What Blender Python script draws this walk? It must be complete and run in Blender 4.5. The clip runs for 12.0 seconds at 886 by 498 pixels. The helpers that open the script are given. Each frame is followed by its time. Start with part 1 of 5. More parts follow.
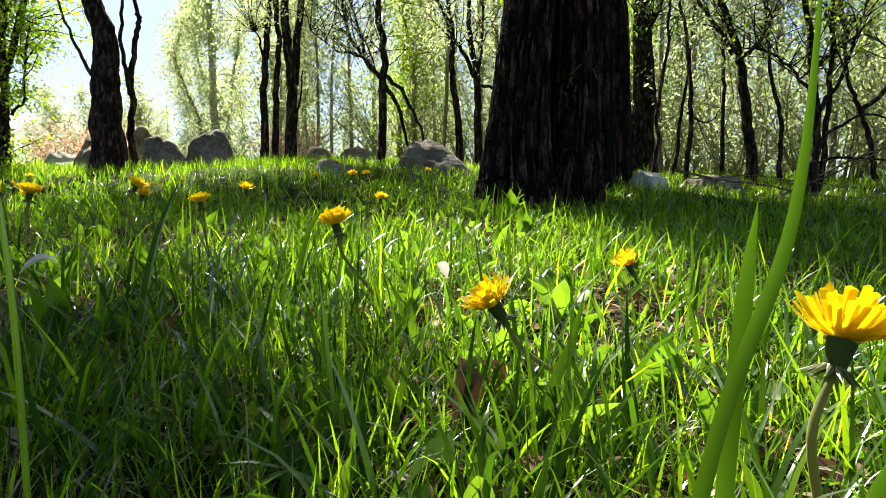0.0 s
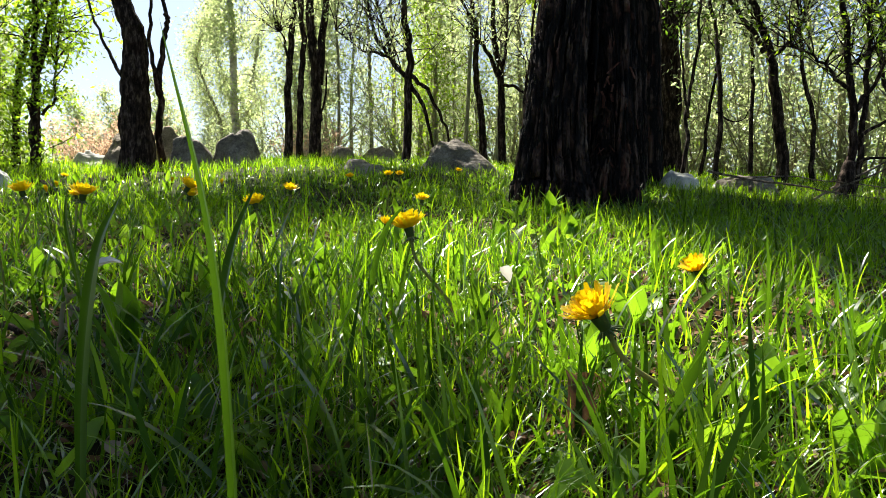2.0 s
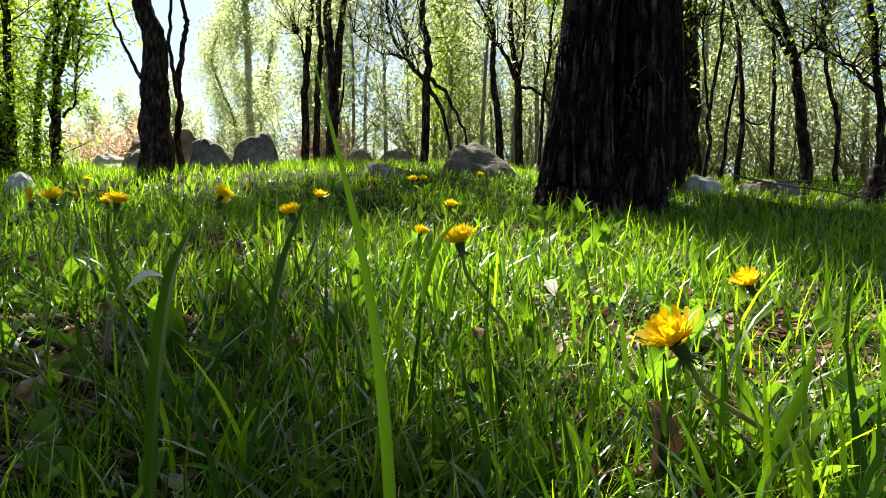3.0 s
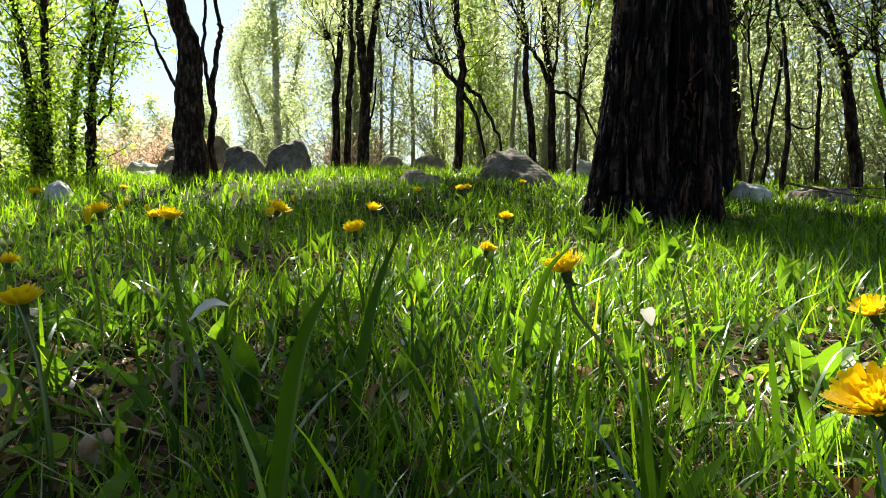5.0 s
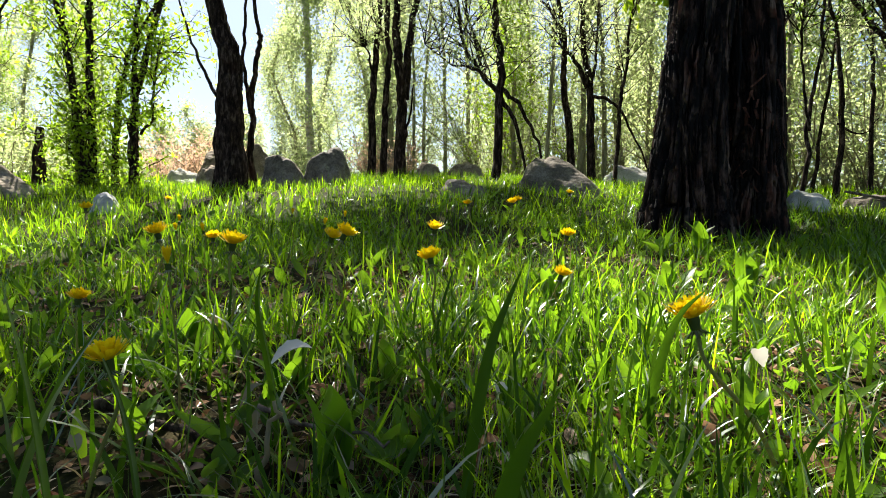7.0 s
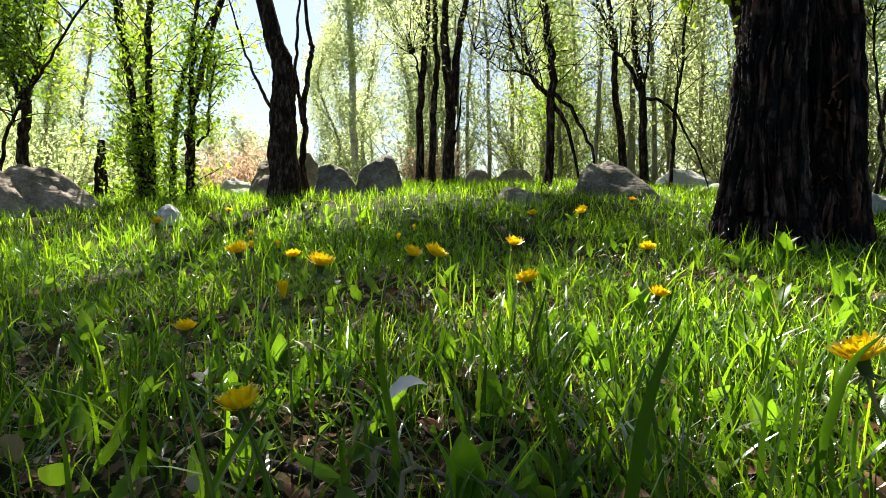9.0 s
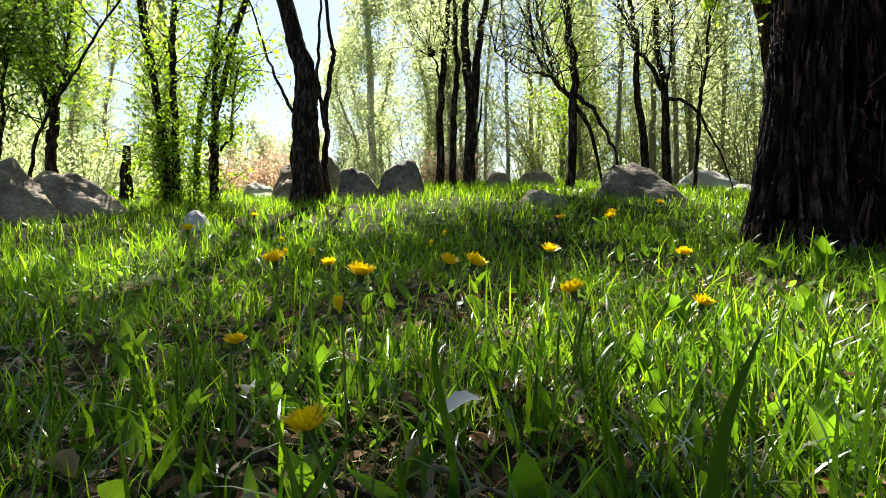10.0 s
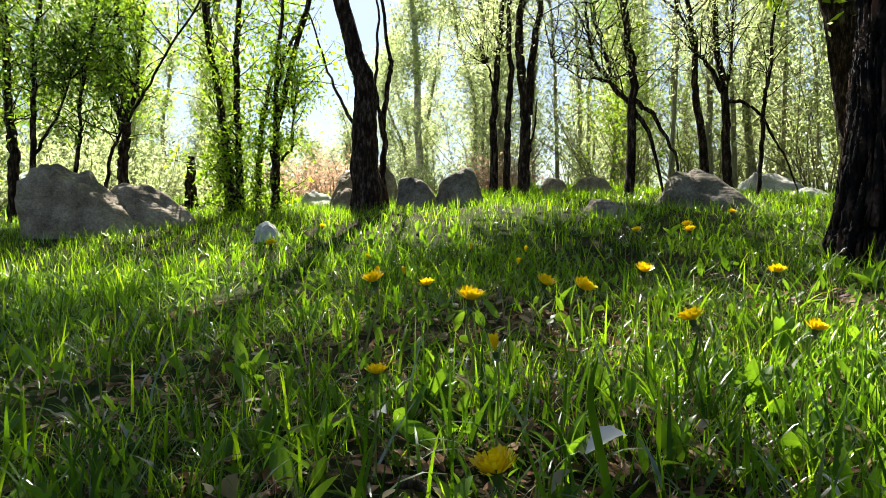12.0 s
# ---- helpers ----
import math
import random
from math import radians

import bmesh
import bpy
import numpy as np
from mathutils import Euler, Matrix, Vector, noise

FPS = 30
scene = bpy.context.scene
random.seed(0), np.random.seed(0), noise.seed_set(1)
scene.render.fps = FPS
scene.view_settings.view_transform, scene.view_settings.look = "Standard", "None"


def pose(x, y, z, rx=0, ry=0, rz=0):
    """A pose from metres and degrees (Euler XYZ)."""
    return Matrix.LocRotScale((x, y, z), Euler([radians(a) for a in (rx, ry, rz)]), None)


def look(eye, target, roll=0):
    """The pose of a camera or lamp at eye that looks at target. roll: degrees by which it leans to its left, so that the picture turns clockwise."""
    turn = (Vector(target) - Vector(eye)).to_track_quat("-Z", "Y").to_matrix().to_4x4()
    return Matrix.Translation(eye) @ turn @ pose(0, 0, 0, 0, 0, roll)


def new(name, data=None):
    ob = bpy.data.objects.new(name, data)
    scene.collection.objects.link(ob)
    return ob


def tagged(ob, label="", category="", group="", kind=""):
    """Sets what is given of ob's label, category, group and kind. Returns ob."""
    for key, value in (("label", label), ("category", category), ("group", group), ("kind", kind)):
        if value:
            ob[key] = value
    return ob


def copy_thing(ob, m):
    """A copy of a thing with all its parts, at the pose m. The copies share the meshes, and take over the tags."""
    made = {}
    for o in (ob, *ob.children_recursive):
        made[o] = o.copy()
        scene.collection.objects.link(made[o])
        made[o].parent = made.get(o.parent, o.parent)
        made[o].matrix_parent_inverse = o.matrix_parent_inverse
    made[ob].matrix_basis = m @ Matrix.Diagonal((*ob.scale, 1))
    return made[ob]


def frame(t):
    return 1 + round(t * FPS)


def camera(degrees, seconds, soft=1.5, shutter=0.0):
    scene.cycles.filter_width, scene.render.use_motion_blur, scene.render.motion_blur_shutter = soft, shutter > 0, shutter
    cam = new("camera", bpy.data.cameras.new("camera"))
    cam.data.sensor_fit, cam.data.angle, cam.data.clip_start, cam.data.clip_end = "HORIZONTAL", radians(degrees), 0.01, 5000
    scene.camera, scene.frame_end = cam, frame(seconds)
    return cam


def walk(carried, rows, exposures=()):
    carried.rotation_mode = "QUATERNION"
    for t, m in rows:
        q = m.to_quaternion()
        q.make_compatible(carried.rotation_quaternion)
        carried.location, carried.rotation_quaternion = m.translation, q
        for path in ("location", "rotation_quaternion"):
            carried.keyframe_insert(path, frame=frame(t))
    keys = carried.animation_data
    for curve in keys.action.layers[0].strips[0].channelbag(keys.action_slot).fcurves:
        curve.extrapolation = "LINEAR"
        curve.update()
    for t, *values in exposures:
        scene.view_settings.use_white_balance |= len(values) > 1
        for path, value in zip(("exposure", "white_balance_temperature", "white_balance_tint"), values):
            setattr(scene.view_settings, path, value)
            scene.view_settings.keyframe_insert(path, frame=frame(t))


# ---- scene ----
cam = camera(74.0, 12.0, soft=0.9)
PATH = [
    (0, look((0.022, -0.009, 0.336), (0.006, 1.988, 0.232), -0.2)),
    (0.5, look((-0.004, 0.011, 0.339), (-0.029, 2.008, 0.237), -0.1)),
    (1, look((-0.034, 0.018, 0.34), (-0.068, 2.015, 0.237), -0.1)),
    (1.5, look((-0.055, 0.024, 0.342), (-0.099, 2.021, 0.238), -0.0)),
    (2, look((-0.084, 0.025, 0.343), (-0.148, 2.021, 0.238), 0.0)),
    (2.5, look((-0.11, 0.038, 0.351), (-0.191, 2.033, 0.246), 0.1)),
    (3, look((-0.154, 0.059, 0.365), (-0.253, 2.054, 0.263), 0.2)),
    (5, look((-0.279, 0.168, 0.395), (-0.45, 2.158, 0.308), 0.3)),
    (5.5, look((-0.3, 0.188, 0.402), (-0.493, 2.177, 0.319), 0.2)),
    (6, look((-0.333, 0.208, 0.413), (-0.55, 2.195, 0.334), 0.3)),
    (6.5, look((-0.365, 0.224, 0.426), (-0.603, 2.209, 0.349), 0.3)),
    (8.5, look((-0.483, 0.274, 0.473), (-0.839, 2.241, 0.406), 0.2)),
    (9, look((-0.515, 0.274, 0.476), (-0.906, 2.234, 0.412), -0.1)),
    (9.5, look((-0.541, 0.273, 0.479), (-0.957, 2.229, 0.418), -0.2)),
    (10, look((-0.568, 0.276, 0.492), (-1.013, 2.225, 0.433), -0.4)),
    (10.5, look((-0.602, 0.275, 0.507), (-1.073, 2.217, 0.449), -0.5)),
    (11, look((-0.627, 0.255, 0.511), (-1.133, 2.19, 0.459), -0.6)),
    (11.5, look((-0.663, 0.238, 0.526), (-1.201, 2.163, 0.474), -0.5)),
    (12, look((-0.703, 0.219, 0.543), (-1.282, 2.133, 0.492), -0.6)),
]
walk(cam, PATH, [(0.0, 1.85), (12.0, 1.85)])

# ---- world and sun ----
SUN_LEFT, SUN_UP = 26.0, 50.0          # degrees left of +y, degrees over the horizon
world = bpy.data.worlds.new("sky")
scene.world = world
world.use_nodes = True
wn = world.node_tree.nodes
sky = wn.new("ShaderNodeTexSky")
sky.sky_type = "NISHITA"
sky.sun_disc = False
sky.sun_elevation = radians(SUN_UP)
sky.sun_rotation = radians(-SUN_LEFT)
sky.air_density, sky.dust_density = 1.0, 1.0
wn["Background"].inputs["Strength"].default_value = 0.044
world.node_tree.links.new(sky.outputs[0], wn["Background"].inputs["Color"])

sun_data = bpy.data.lights.new("sun", "SUN")
sun_data.energy, sun_data.angle, sun_data.color = 5.0, radians(0.53), (1.0, 0.95, 0.86)
sun = new("sun", sun_data)
sun_way = Vector((-math.sin(radians(SUN_LEFT)) * math.cos(radians(SUN_UP)), math.cos(radians(SUN_LEFT)) * math.cos(radians(SUN_UP)), math.sin(radians(SUN_UP))))
sun.matrix_world = look(sun_way * 60, (0, 0, 0))


# ---- materials ----
def material(name):
    m = bpy.data.materials.new(name)
    m.use_nodes = True
    m.node_tree.nodes.clear()
    out = m.node_tree.nodes.new("ShaderNodeOutputMaterial")
    return m, m.node_tree.nodes, m.node_tree.links, out


def ramp_of(nodes, links, value, stops):
    r = nodes.new("ShaderNodeValToRGB")
    while len(r.color_ramp.elements) < len(stops):
        r.color_ramp.elements.new(0.5)
    for e, (at, col) in zip(r.color_ramp.elements, stops):
        e.position, e.color = at, (*col, 1)
    links.new(value, r.inputs[0])
    return r


def noise_of(nodes, links, scale, detail=4.0, rough=0.6, stretch=None, kind="Object"):
    tc = nodes.new("ShaderNodeTexCoord")
    n = nodes.new("ShaderNodeTexNoise")
    n.inputs["Scale"].default_value, n.inputs["Detail"].default_value, n.inputs["Roughness"].default_value = scale, detail, rough
    src = tc.outputs[kind]
    if stretch:
        mp = nodes.new("ShaderNodeMapping")
        mp.inputs["Scale"].default_value = stretch
        links.new(src, mp.inputs["Vector"])
        src = mp.outputs[0]
    links.new(src, n.inputs["Vector"])
    return n


def leaf_material(name, stops, through_gain, gloss=0.12, rough=0.4, scale=1.2, through_share=0.5, shine=0.14):
    """Thin leaf: light is both thrown back and let through; colour varies leaf by leaf and patch by patch."""
    m, nodes, links, out = material(name)
    geo = nodes.new("ShaderNodeNewGeometry")
    big = noise_of(nodes, links, scale, 2.0)
    mixv = nodes.new("ShaderNodeMath")
    mixv.operation = "MULTIPLY_ADD"
    mixv.inputs[1].default_value = 0.55
    half = nodes.new("ShaderNodeMath")
    half.operation = "MULTIPLY"
    half.inputs[1].default_value = 0.45
    links.new(big.outputs["Fac"], half.inputs[0])
    links.new(geo.outputs["Random Per Island"], mixv.inputs[0])
    links.new(half.outputs[0], mixv.inputs[2])
    ramp = ramp_of(nodes, links, mixv.outputs[0], stops)
    gain = nodes.new("ShaderNodeMix")
    gain.data_type, gain.blend_type = "RGBA", "MULTIPLY"
    gain.inputs[0].default_value = 1.0
    links.new(ramp.outputs[0], gain.inputs[6])
    gain.inputs[7].default_value = (*through_gain, 1)
    diff = nodes.new("ShaderNodeBsdfDiffuse")
    trans = nodes.new("ShaderNodeBsdfTranslucent")
    glo = nodes.new("ShaderNodeBsdfGlossy")
    glo.inputs["Roughness"].default_value = rough
    links.new(ramp.outputs[0], diff.inputs["Color"])
    links.new(gain.outputs[2], trans.inputs["Color"])
    a, b = nodes.new("ShaderNodeMixShader"), nodes.new("ShaderNodeMixShader")
    a.inputs[0].default_value = through_share
    links.new(diff.outputs[0], a.inputs[1])
    links.new(trans.outputs[0], a.inputs[2])
    fres = nodes.new("ShaderNodeFresnel")
    fres.inputs["IOR"].default_value = 1.3 + gloss
    part_gloss = nodes.new("ShaderNodeMath")
    part_gloss.operation = "MULTIPLY"
    part_gloss.inputs[1].default_value = shine
    links.new(fres.outputs[0], part_gloss.inputs[0])
    links.new(part_gloss.outputs[0], b.inputs[0])
    links.new(a.outputs[0], b.inputs[1])
    links.new(glo.outputs[0], b.inputs[2])
    links.new(b.outputs[0], out.inputs["Surface"])
    return m


GRASS = leaf_material("grass_blade", [(0.24, (0.012, 0.032, 0.003)), (0.5, (0.054, 0.11, 0.007)), (0.76, (0.14, 0.225, 0.014))], (3.7, 3.6, 0.9), scale=1.5, through_share=0.6, shine=0.12, rough=0.32)
GRASS_TALL = leaf_material("tall_grass_blade", [(0.2, (0.028, 0.07, 0.006)), (0.8, (0.05, 0.105, 0.009))], (1.9, 1.9, 0.7), shine=0.15, rough=0.32)
STRAW = leaf_material("dry_straw", [(0.2, (0.20, 0.16, 0.09)), (0.6, (0.32, 0.27, 0.17)), (0.9, (0.46, 0.42, 0.32))], (0.9, 0.85, 0.7), gloss=0.0, through_share=0.35)
LITTER = leaf_material("dry_leaf", [(0.15, (0.05, 0.025, 0.015)), (0.45, (0.16, 0.08, 0.04)), (0.7, (0.30, 0.19, 0.11)), (0.9, (0.5, 0.43, 0.36))], (0.8, 0.7, 0.6), through_share=0.25, scale=3.0)
BLEACHED = leaf_material("bleached_leaf", [(0.1, (0.5, 0.47, 0.41)), (0.9, (0.72, 0.7, 0.65))], (1.0, 0.98, 0.92), gloss=0.0, through_share=0.3)
WEED = leaf_material("weed_leaf", [(0.15, (0.04, 0.09, 0.010)), (0.55, (0.075, 0.145, 0.015)), (0.9, (0.12, 0.2, 0.028))], (3.4, 3.3, 0.9), gloss=0.2, rough=0.33, through_share=0.55, shine=0.3)
LEAF = leaf_material("tree_leaf", [(0.1, (0.07, 0.13, 0.012)), (0.5, (0.12, 0.20, 0.018)), (0.9, (0.19, 0.27, 0.03))], (3.0, 2.8, 1.3), scale=0.7, through_share=0.62)
# spring green made paler, with the background's haze put into the colour
LEAF_YOUNG_HAZY = leaf_material("hazy_young_leaf", [(0.1, (0.19, 0.25, 0.085)), (0.5, (0.28, 0.33, 0.135)), (0.9, (0.36, 0.395, 0.19))], (1.85, 1.8, 1.9), scale=0.4, through_share=0.66)
LEAF_DARK = leaf_material("dark_leaf", [(0.1, (0.045, 0.10, 0.012)), (0.5, (0.08, 0.15, 0.018)), (0.9, (0.13, 0.21, 0.03))], (2.3, 2.2, 1.0), scale=0.7)
REED = leaf_material("dry_reed", [(0.1, (0.40, 0.26, 0.18)), (0.5, (0.53, 0.38, 0.27)), (0.9, (0.63, 0.5, 0.37))], (1.3, 1.2, 1.1), through_share=0.5)
PETAL = leaf_material("yellow_petal", [(0.1, (0.80, 0.53, 0.005)), (0.5, (0.85, 0.65, 0.008)), (0.9, (0.87, 0.73, 0.014))], (1.05, 1.04, 0.8), gloss=0.0, through_share=0.55)
BRACT = leaf_material("green_bract", [(0.1, (0.03, 0.05, 0.012)), (0.9, (0.07, 0.10, 0.025))], (1.2, 1.2, 0.9), through_share=0.15)
STEM = leaf_material("flower_stem", [(0.1, (0.16, 0.2, 0.05)), (0.9, (0.26, 0.26, 0.1))], (1.6, 1.4, 1.0), through_share=0.35)


def bark_material(name, dark, mid, light, stretch, bump=0.6, scale=9.0):
    m, nodes, links, out = material(name)
    p = nodes.new("ShaderNodeBsdfPrincipled")
    n = noise_of(nodes, links, scale, 8.0, 0.65, stretch)
    patch = noise_of(nodes, links, 2.2, 3.0, 0.6)
    ramp = ramp_of(nodes, links, n.outputs["Fac"], [(0.38, dark), (0.52, mid), (0.68, light)])
    warm = nodes.new("ShaderNodeMix")
    warm.data_type = "RGBA"
    fac = ramp_of(nodes, links, patch.outputs["Fac"], [(0.55, (0, 0, 0)), (0.72, (0.55, 0.55, 0.55))])
    links.new(fac.outputs[0], warm.inputs[0])
    links.new(ramp.outputs[0], warm.inputs[6])
    warm.inputs[7].default_value = (mid[0] * 1.6, mid[1] * 1.05, mid[2] * 0.8, 1)
    links.new(warm.outputs[2], p.inputs["Base Color"])
    p.inputs["Roughness"].default_value, p.inputs["Specular IOR Level"].default_value = 0.9, 0.12
    b = nodes.new("ShaderNodeBump")
    b.inputs["Strength"].default_value, b.inputs["Distance"].default_value = bump, 0.02
    links.new(n.outputs["Fac"], b.inputs["Height"])
    links.new(b.outputs[0], p.inputs["Normal"])
    links.new(p.outputs[0], out.inputs["Surface"])
    return m


def plated_bark(name):
    """Old bark: long upright plates parted by seams painted black with shade, rust-red where plates have come off."""
    m, nodes, links, out = material(name)
    p = nodes.new("ShaderNodeBsdfPrincipled")
    tc = nodes.new("ShaderNodeTexCoord")
    warp = noise_of(nodes, links, 7.0, 3.0, 0.6)
    shift = nodes.new("ShaderNodeVectorMath")
    shift.operation = "MULTIPLY_ADD"
    shift.inputs[1].default_value = (0.09, 0.09, 0.3)
    links.new(warp.outputs["Color"], shift.inputs[0])
    links.new(tc.outputs["Object"], shift.inputs[2])
    mp = nodes.new("ShaderNodeMapping")
    mp.inputs["Scale"].default_value = (15.0, 15.0, 2.2)
    links.new(shift.outputs[0], mp.inputs["Vector"])
    cell = nodes.new("ShaderNodeTexVoronoi")
    cell.feature = "DISTANCE_TO_EDGE"
    cell.inputs["Scale"].default_value = 1.0
    links.new(mp.outputs[0], cell.inputs["Vector"])
    grain = noise_of(nodes, links, 11.0, 9.0, 0.66, (1.9, 1.9, 0.16))
    # shade in the seams and sky light on the ridges are put into the colour
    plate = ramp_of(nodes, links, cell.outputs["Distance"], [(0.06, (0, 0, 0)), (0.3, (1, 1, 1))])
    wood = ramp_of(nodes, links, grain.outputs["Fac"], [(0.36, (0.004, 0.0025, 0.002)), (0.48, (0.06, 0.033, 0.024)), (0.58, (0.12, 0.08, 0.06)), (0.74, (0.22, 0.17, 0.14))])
    patch = noise_of(nodes, links, 3.1, 4.0, 0.65, (1.3, 1.3, 0.8))
    red = ramp_of(nodes, links, patch.outputs["Fac"], [(0.54, (0, 0, 0)), (0.66, (0.75, 0.75, 0.75))])
    warm, seam_shade = nodes.new("ShaderNodeMix"), nodes.new("ShaderNodeMix")
    warm.data_type = seam_shade.data_type = "RGBA"
    seam_shade.blend_type = "MULTIPLY"
    seam_shade.inputs[0].default_value = 0.97
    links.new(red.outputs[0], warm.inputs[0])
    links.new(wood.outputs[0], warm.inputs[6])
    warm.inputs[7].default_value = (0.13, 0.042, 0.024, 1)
    links.new(warm.outputs[2], seam_shade.inputs[6])
    links.new(plate.outputs[0], seam_shade.inputs[7])
    links.new(seam_shade.outputs[2], p.inputs["Base Color"])
    p.inputs["Roughness"].default_value, p.inputs["Specular IOR Level"].default_value = 0.85, 0.18
    b, b2 = nodes.new("ShaderNodeBump"), nodes.new("ShaderNodeBump")
    b.inputs["Strength"].default_value, b.inputs["Distance"].default_value = 1.0, 0.03
    b2.inputs["Strength"].default_value, b2.inputs["Distance"].default_value = 0.9, 0.012
    links.new(plate.outputs[0], b.inputs["Height"])
    links.new(grain.outputs["Fac"], b2.inputs["Height"])
    links.new(b.outputs[0], b2.inputs["Normal"])
    links.new(b2.outputs[0], p.inputs["Normal"])
    links.new(p.outputs[0], out.inputs["Surface"])
    return m


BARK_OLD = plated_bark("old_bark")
BARK = bark_material("dark_bark", (0.005, 0.003, 0.002), (0.03, 0.019, 0.014), (0.15, 0.11, 0.085), (2.2, 2.2, 0.7), 1.0, 15.0)
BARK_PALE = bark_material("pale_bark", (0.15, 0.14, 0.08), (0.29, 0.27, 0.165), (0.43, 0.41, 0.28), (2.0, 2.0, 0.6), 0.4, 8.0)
BARK_WHITE = bark_material("white_bark", (0.25, 0.24, 0.2), (0.5, 0.48, 0.42), (0.68, 0.66, 0.6), (1.0, 1.0, 1.6), 0.3, 6.0)
BARK_TORN = bark_material("torn_bark", (0.02, 0.008, 0.005), (0.07, 0.028, 0.018), (0.16, 0.075, 0.05), (2.0, 2.0, 1.0), 0.4, 18.0)
TWIG = bark_material("twig_bark", (0.04, 0.03, 0.02), (0.13, 0.10, 0.075), (0.24, 0.2, 0.16), (2.0, 2.0, 0.6), 0.3, 20.0)


def stone_material(name, dark, mid, light):
    m, nodes, links, out = material(name)
    p = nodes.new("ShaderNodeBsdfPrincipled")
    n = noise_of(nodes, links, 5.0, 10.0, 0.7)
    fine = noise_of(nodes, links, 60.0, 4.0, 0.7)
    strata = noise_of(nodes, links, 3.0, 5.0, 0.6, (1.0, 1.0, 7.0))
    mx = nodes.new("ShaderNodeMath")
    mx.operation = "ADD"
    s1, s2 = nodes.new("ShaderNodeMath"), nodes.new("ShaderNodeMath")
    s1.operation = s2.operation = "MULTIPLY"
    s1.inputs[1].default_value, s2.inputs[1].default_value = 0.65, 0.35
    links.new(n.outputs["Fac"], s1.inputs[0])
    links.new(fine.outputs["Fac"], s2.inputs[0])
    links.new(s1.outputs[0], mx.inputs[0])
    links.new(s2.outputs[0], mx.inputs[1])
    ramp = ramp_of(nodes, links, mx.outputs[0], [(0.36, dark), (0.5, mid), (0.64, light)])
    links.new(ramp.outputs[0], p.inputs["Base Color"])
    p.inputs["Roughness"].default_value, p.inputs["Specular IOR Level"].default_value = 0.85, 0.18
    b, b2 = nodes.new("ShaderNodeBump"), nodes.new("ShaderNodeBump")
    b.inputs["Strength"].default_value, b.inputs["Distance"].default_value = 0.7, 0.03
    b2.inputs["Strength"].default_value, b2.inputs["Distance"].default_value = 0.5, 0.01
    links.new(strata.outputs["Fac"], b.inputs["Height"])
    links.new(mx.outputs[0], b2.inputs["Height"])
    links.new(b.outputs[0], b2.inputs["Normal"])
    links.new(b2.outputs[0], p.inputs["Normal"])
    links.new(p.outputs[0], out.inputs["Surface"])
    return m


STONE = stone_material("grey_stone", (0.04, 0.033, 0.025), (0.15, 0.126, 0.096), (0.33, 0.29, 0.235))
STONE_WARM = stone_material("buff_stone", (0.065, 0.05, 0.035), (0.21, 0.165, 0.118), (0.4, 0.335, 0.255))
STONE_PALE = stone_material("pale_stone", (0.25, 0.24, 0.22), (0.42, 0.41, 0.38), (0.6, 0.58, 0.55))

SOIL, s_nodes, s_links, s_out = material("soil")
sp = s_nodes.new("ShaderNodeBsdfPrincipled")
sn = noise_of(s_nodes, s_links, 14.0, 8.0, 0.7)
sbig = noise_of(s_nodes, s_links, 0.35, 3.0, 0.5)
sr = ramp_of(s_nodes, s_links, sn.outputs["Fac"], [(0.3, (0.010, 0.007, 0.004)), (0.55, (0.034, 0.022, 0.013)), (0.78, (0.10, 0.066, 0.04))])
sg = ramp_of(s_nodes, s_links, sn.outputs["Fac"], [(0.3, (0.014, 0.028, 0.005)), (0.7, (0.05, 0.08, 0.018))])
smix = s_nodes.new("ShaderNodeMix")
smix.data_type = "RGBA"
sf = ramp_of(s_nodes, s_links, sbig.outputs["Fac"], [(0.4, (0, 0, 0)), (0.65, (0.8, 0.8, 0.8))])
s_links.new(sf.outputs[0], smix.inputs[0])
s_links.new(sr.outputs[0], smix.inputs[6])
s_links.new(sg.outputs[0], smix.inputs[7])
s_links.new(smix.outputs[2], sp.inputs["Base Color"])
sp.inputs["Roughness"].default_value, sp.inputs["Specular IOR Level"].default_value = 0.95, 0.05
sb = s_nodes.new("ShaderNodeBump")
sb.inputs["Strength"].default_value, sb.inputs["Distance"].default_value = 0.8, 0.02
s_links.new(sn.outputs["Fac"], sb.inputs["Height"])
s_links.new(sb.outputs[0], sp.inputs["Normal"])
s_links.new(sp.outputs[0], s_out.inputs["Surface"])


# ---- ground ----
def soft_rise(v, knee, fade):
    """v up to the knee, then flattening out."""
    a = np.abs(v)
    return np.sign(v) * np.where(a < knee, a, knee + fade * (1 - np.exp(-np.maximum(a - knee, 0) / fade)))


def ground_z(x, y):
    x, y = np.asarray(x, float), np.asarray(y, float)
    z = -0.020 * soft_rise(x, 8, 6) + 0.117 * soft_rise(y, 6.2, 3.5)
    step = np.clip((y - 2.4) / 2.2, 0, 1)
    z = z + (0.04 + 0.13 * np.exp(-(((x + 1.2) / 2.0) ** 2))) * step * step * (3 - 2 * step)
    z = z - 0.07 * np.exp(-(((x - 2.9) / 1.1) ** 2 + ((y - 4.6) / 0.9) ** 2))
    z = z + 0.012 * np.sin(2.3 * x + 1.1) * np.cos(1.9 * y) + 0.006 * np.sin(6.1 * x) * np.sin(5.3 * y + 0.7)
    return z


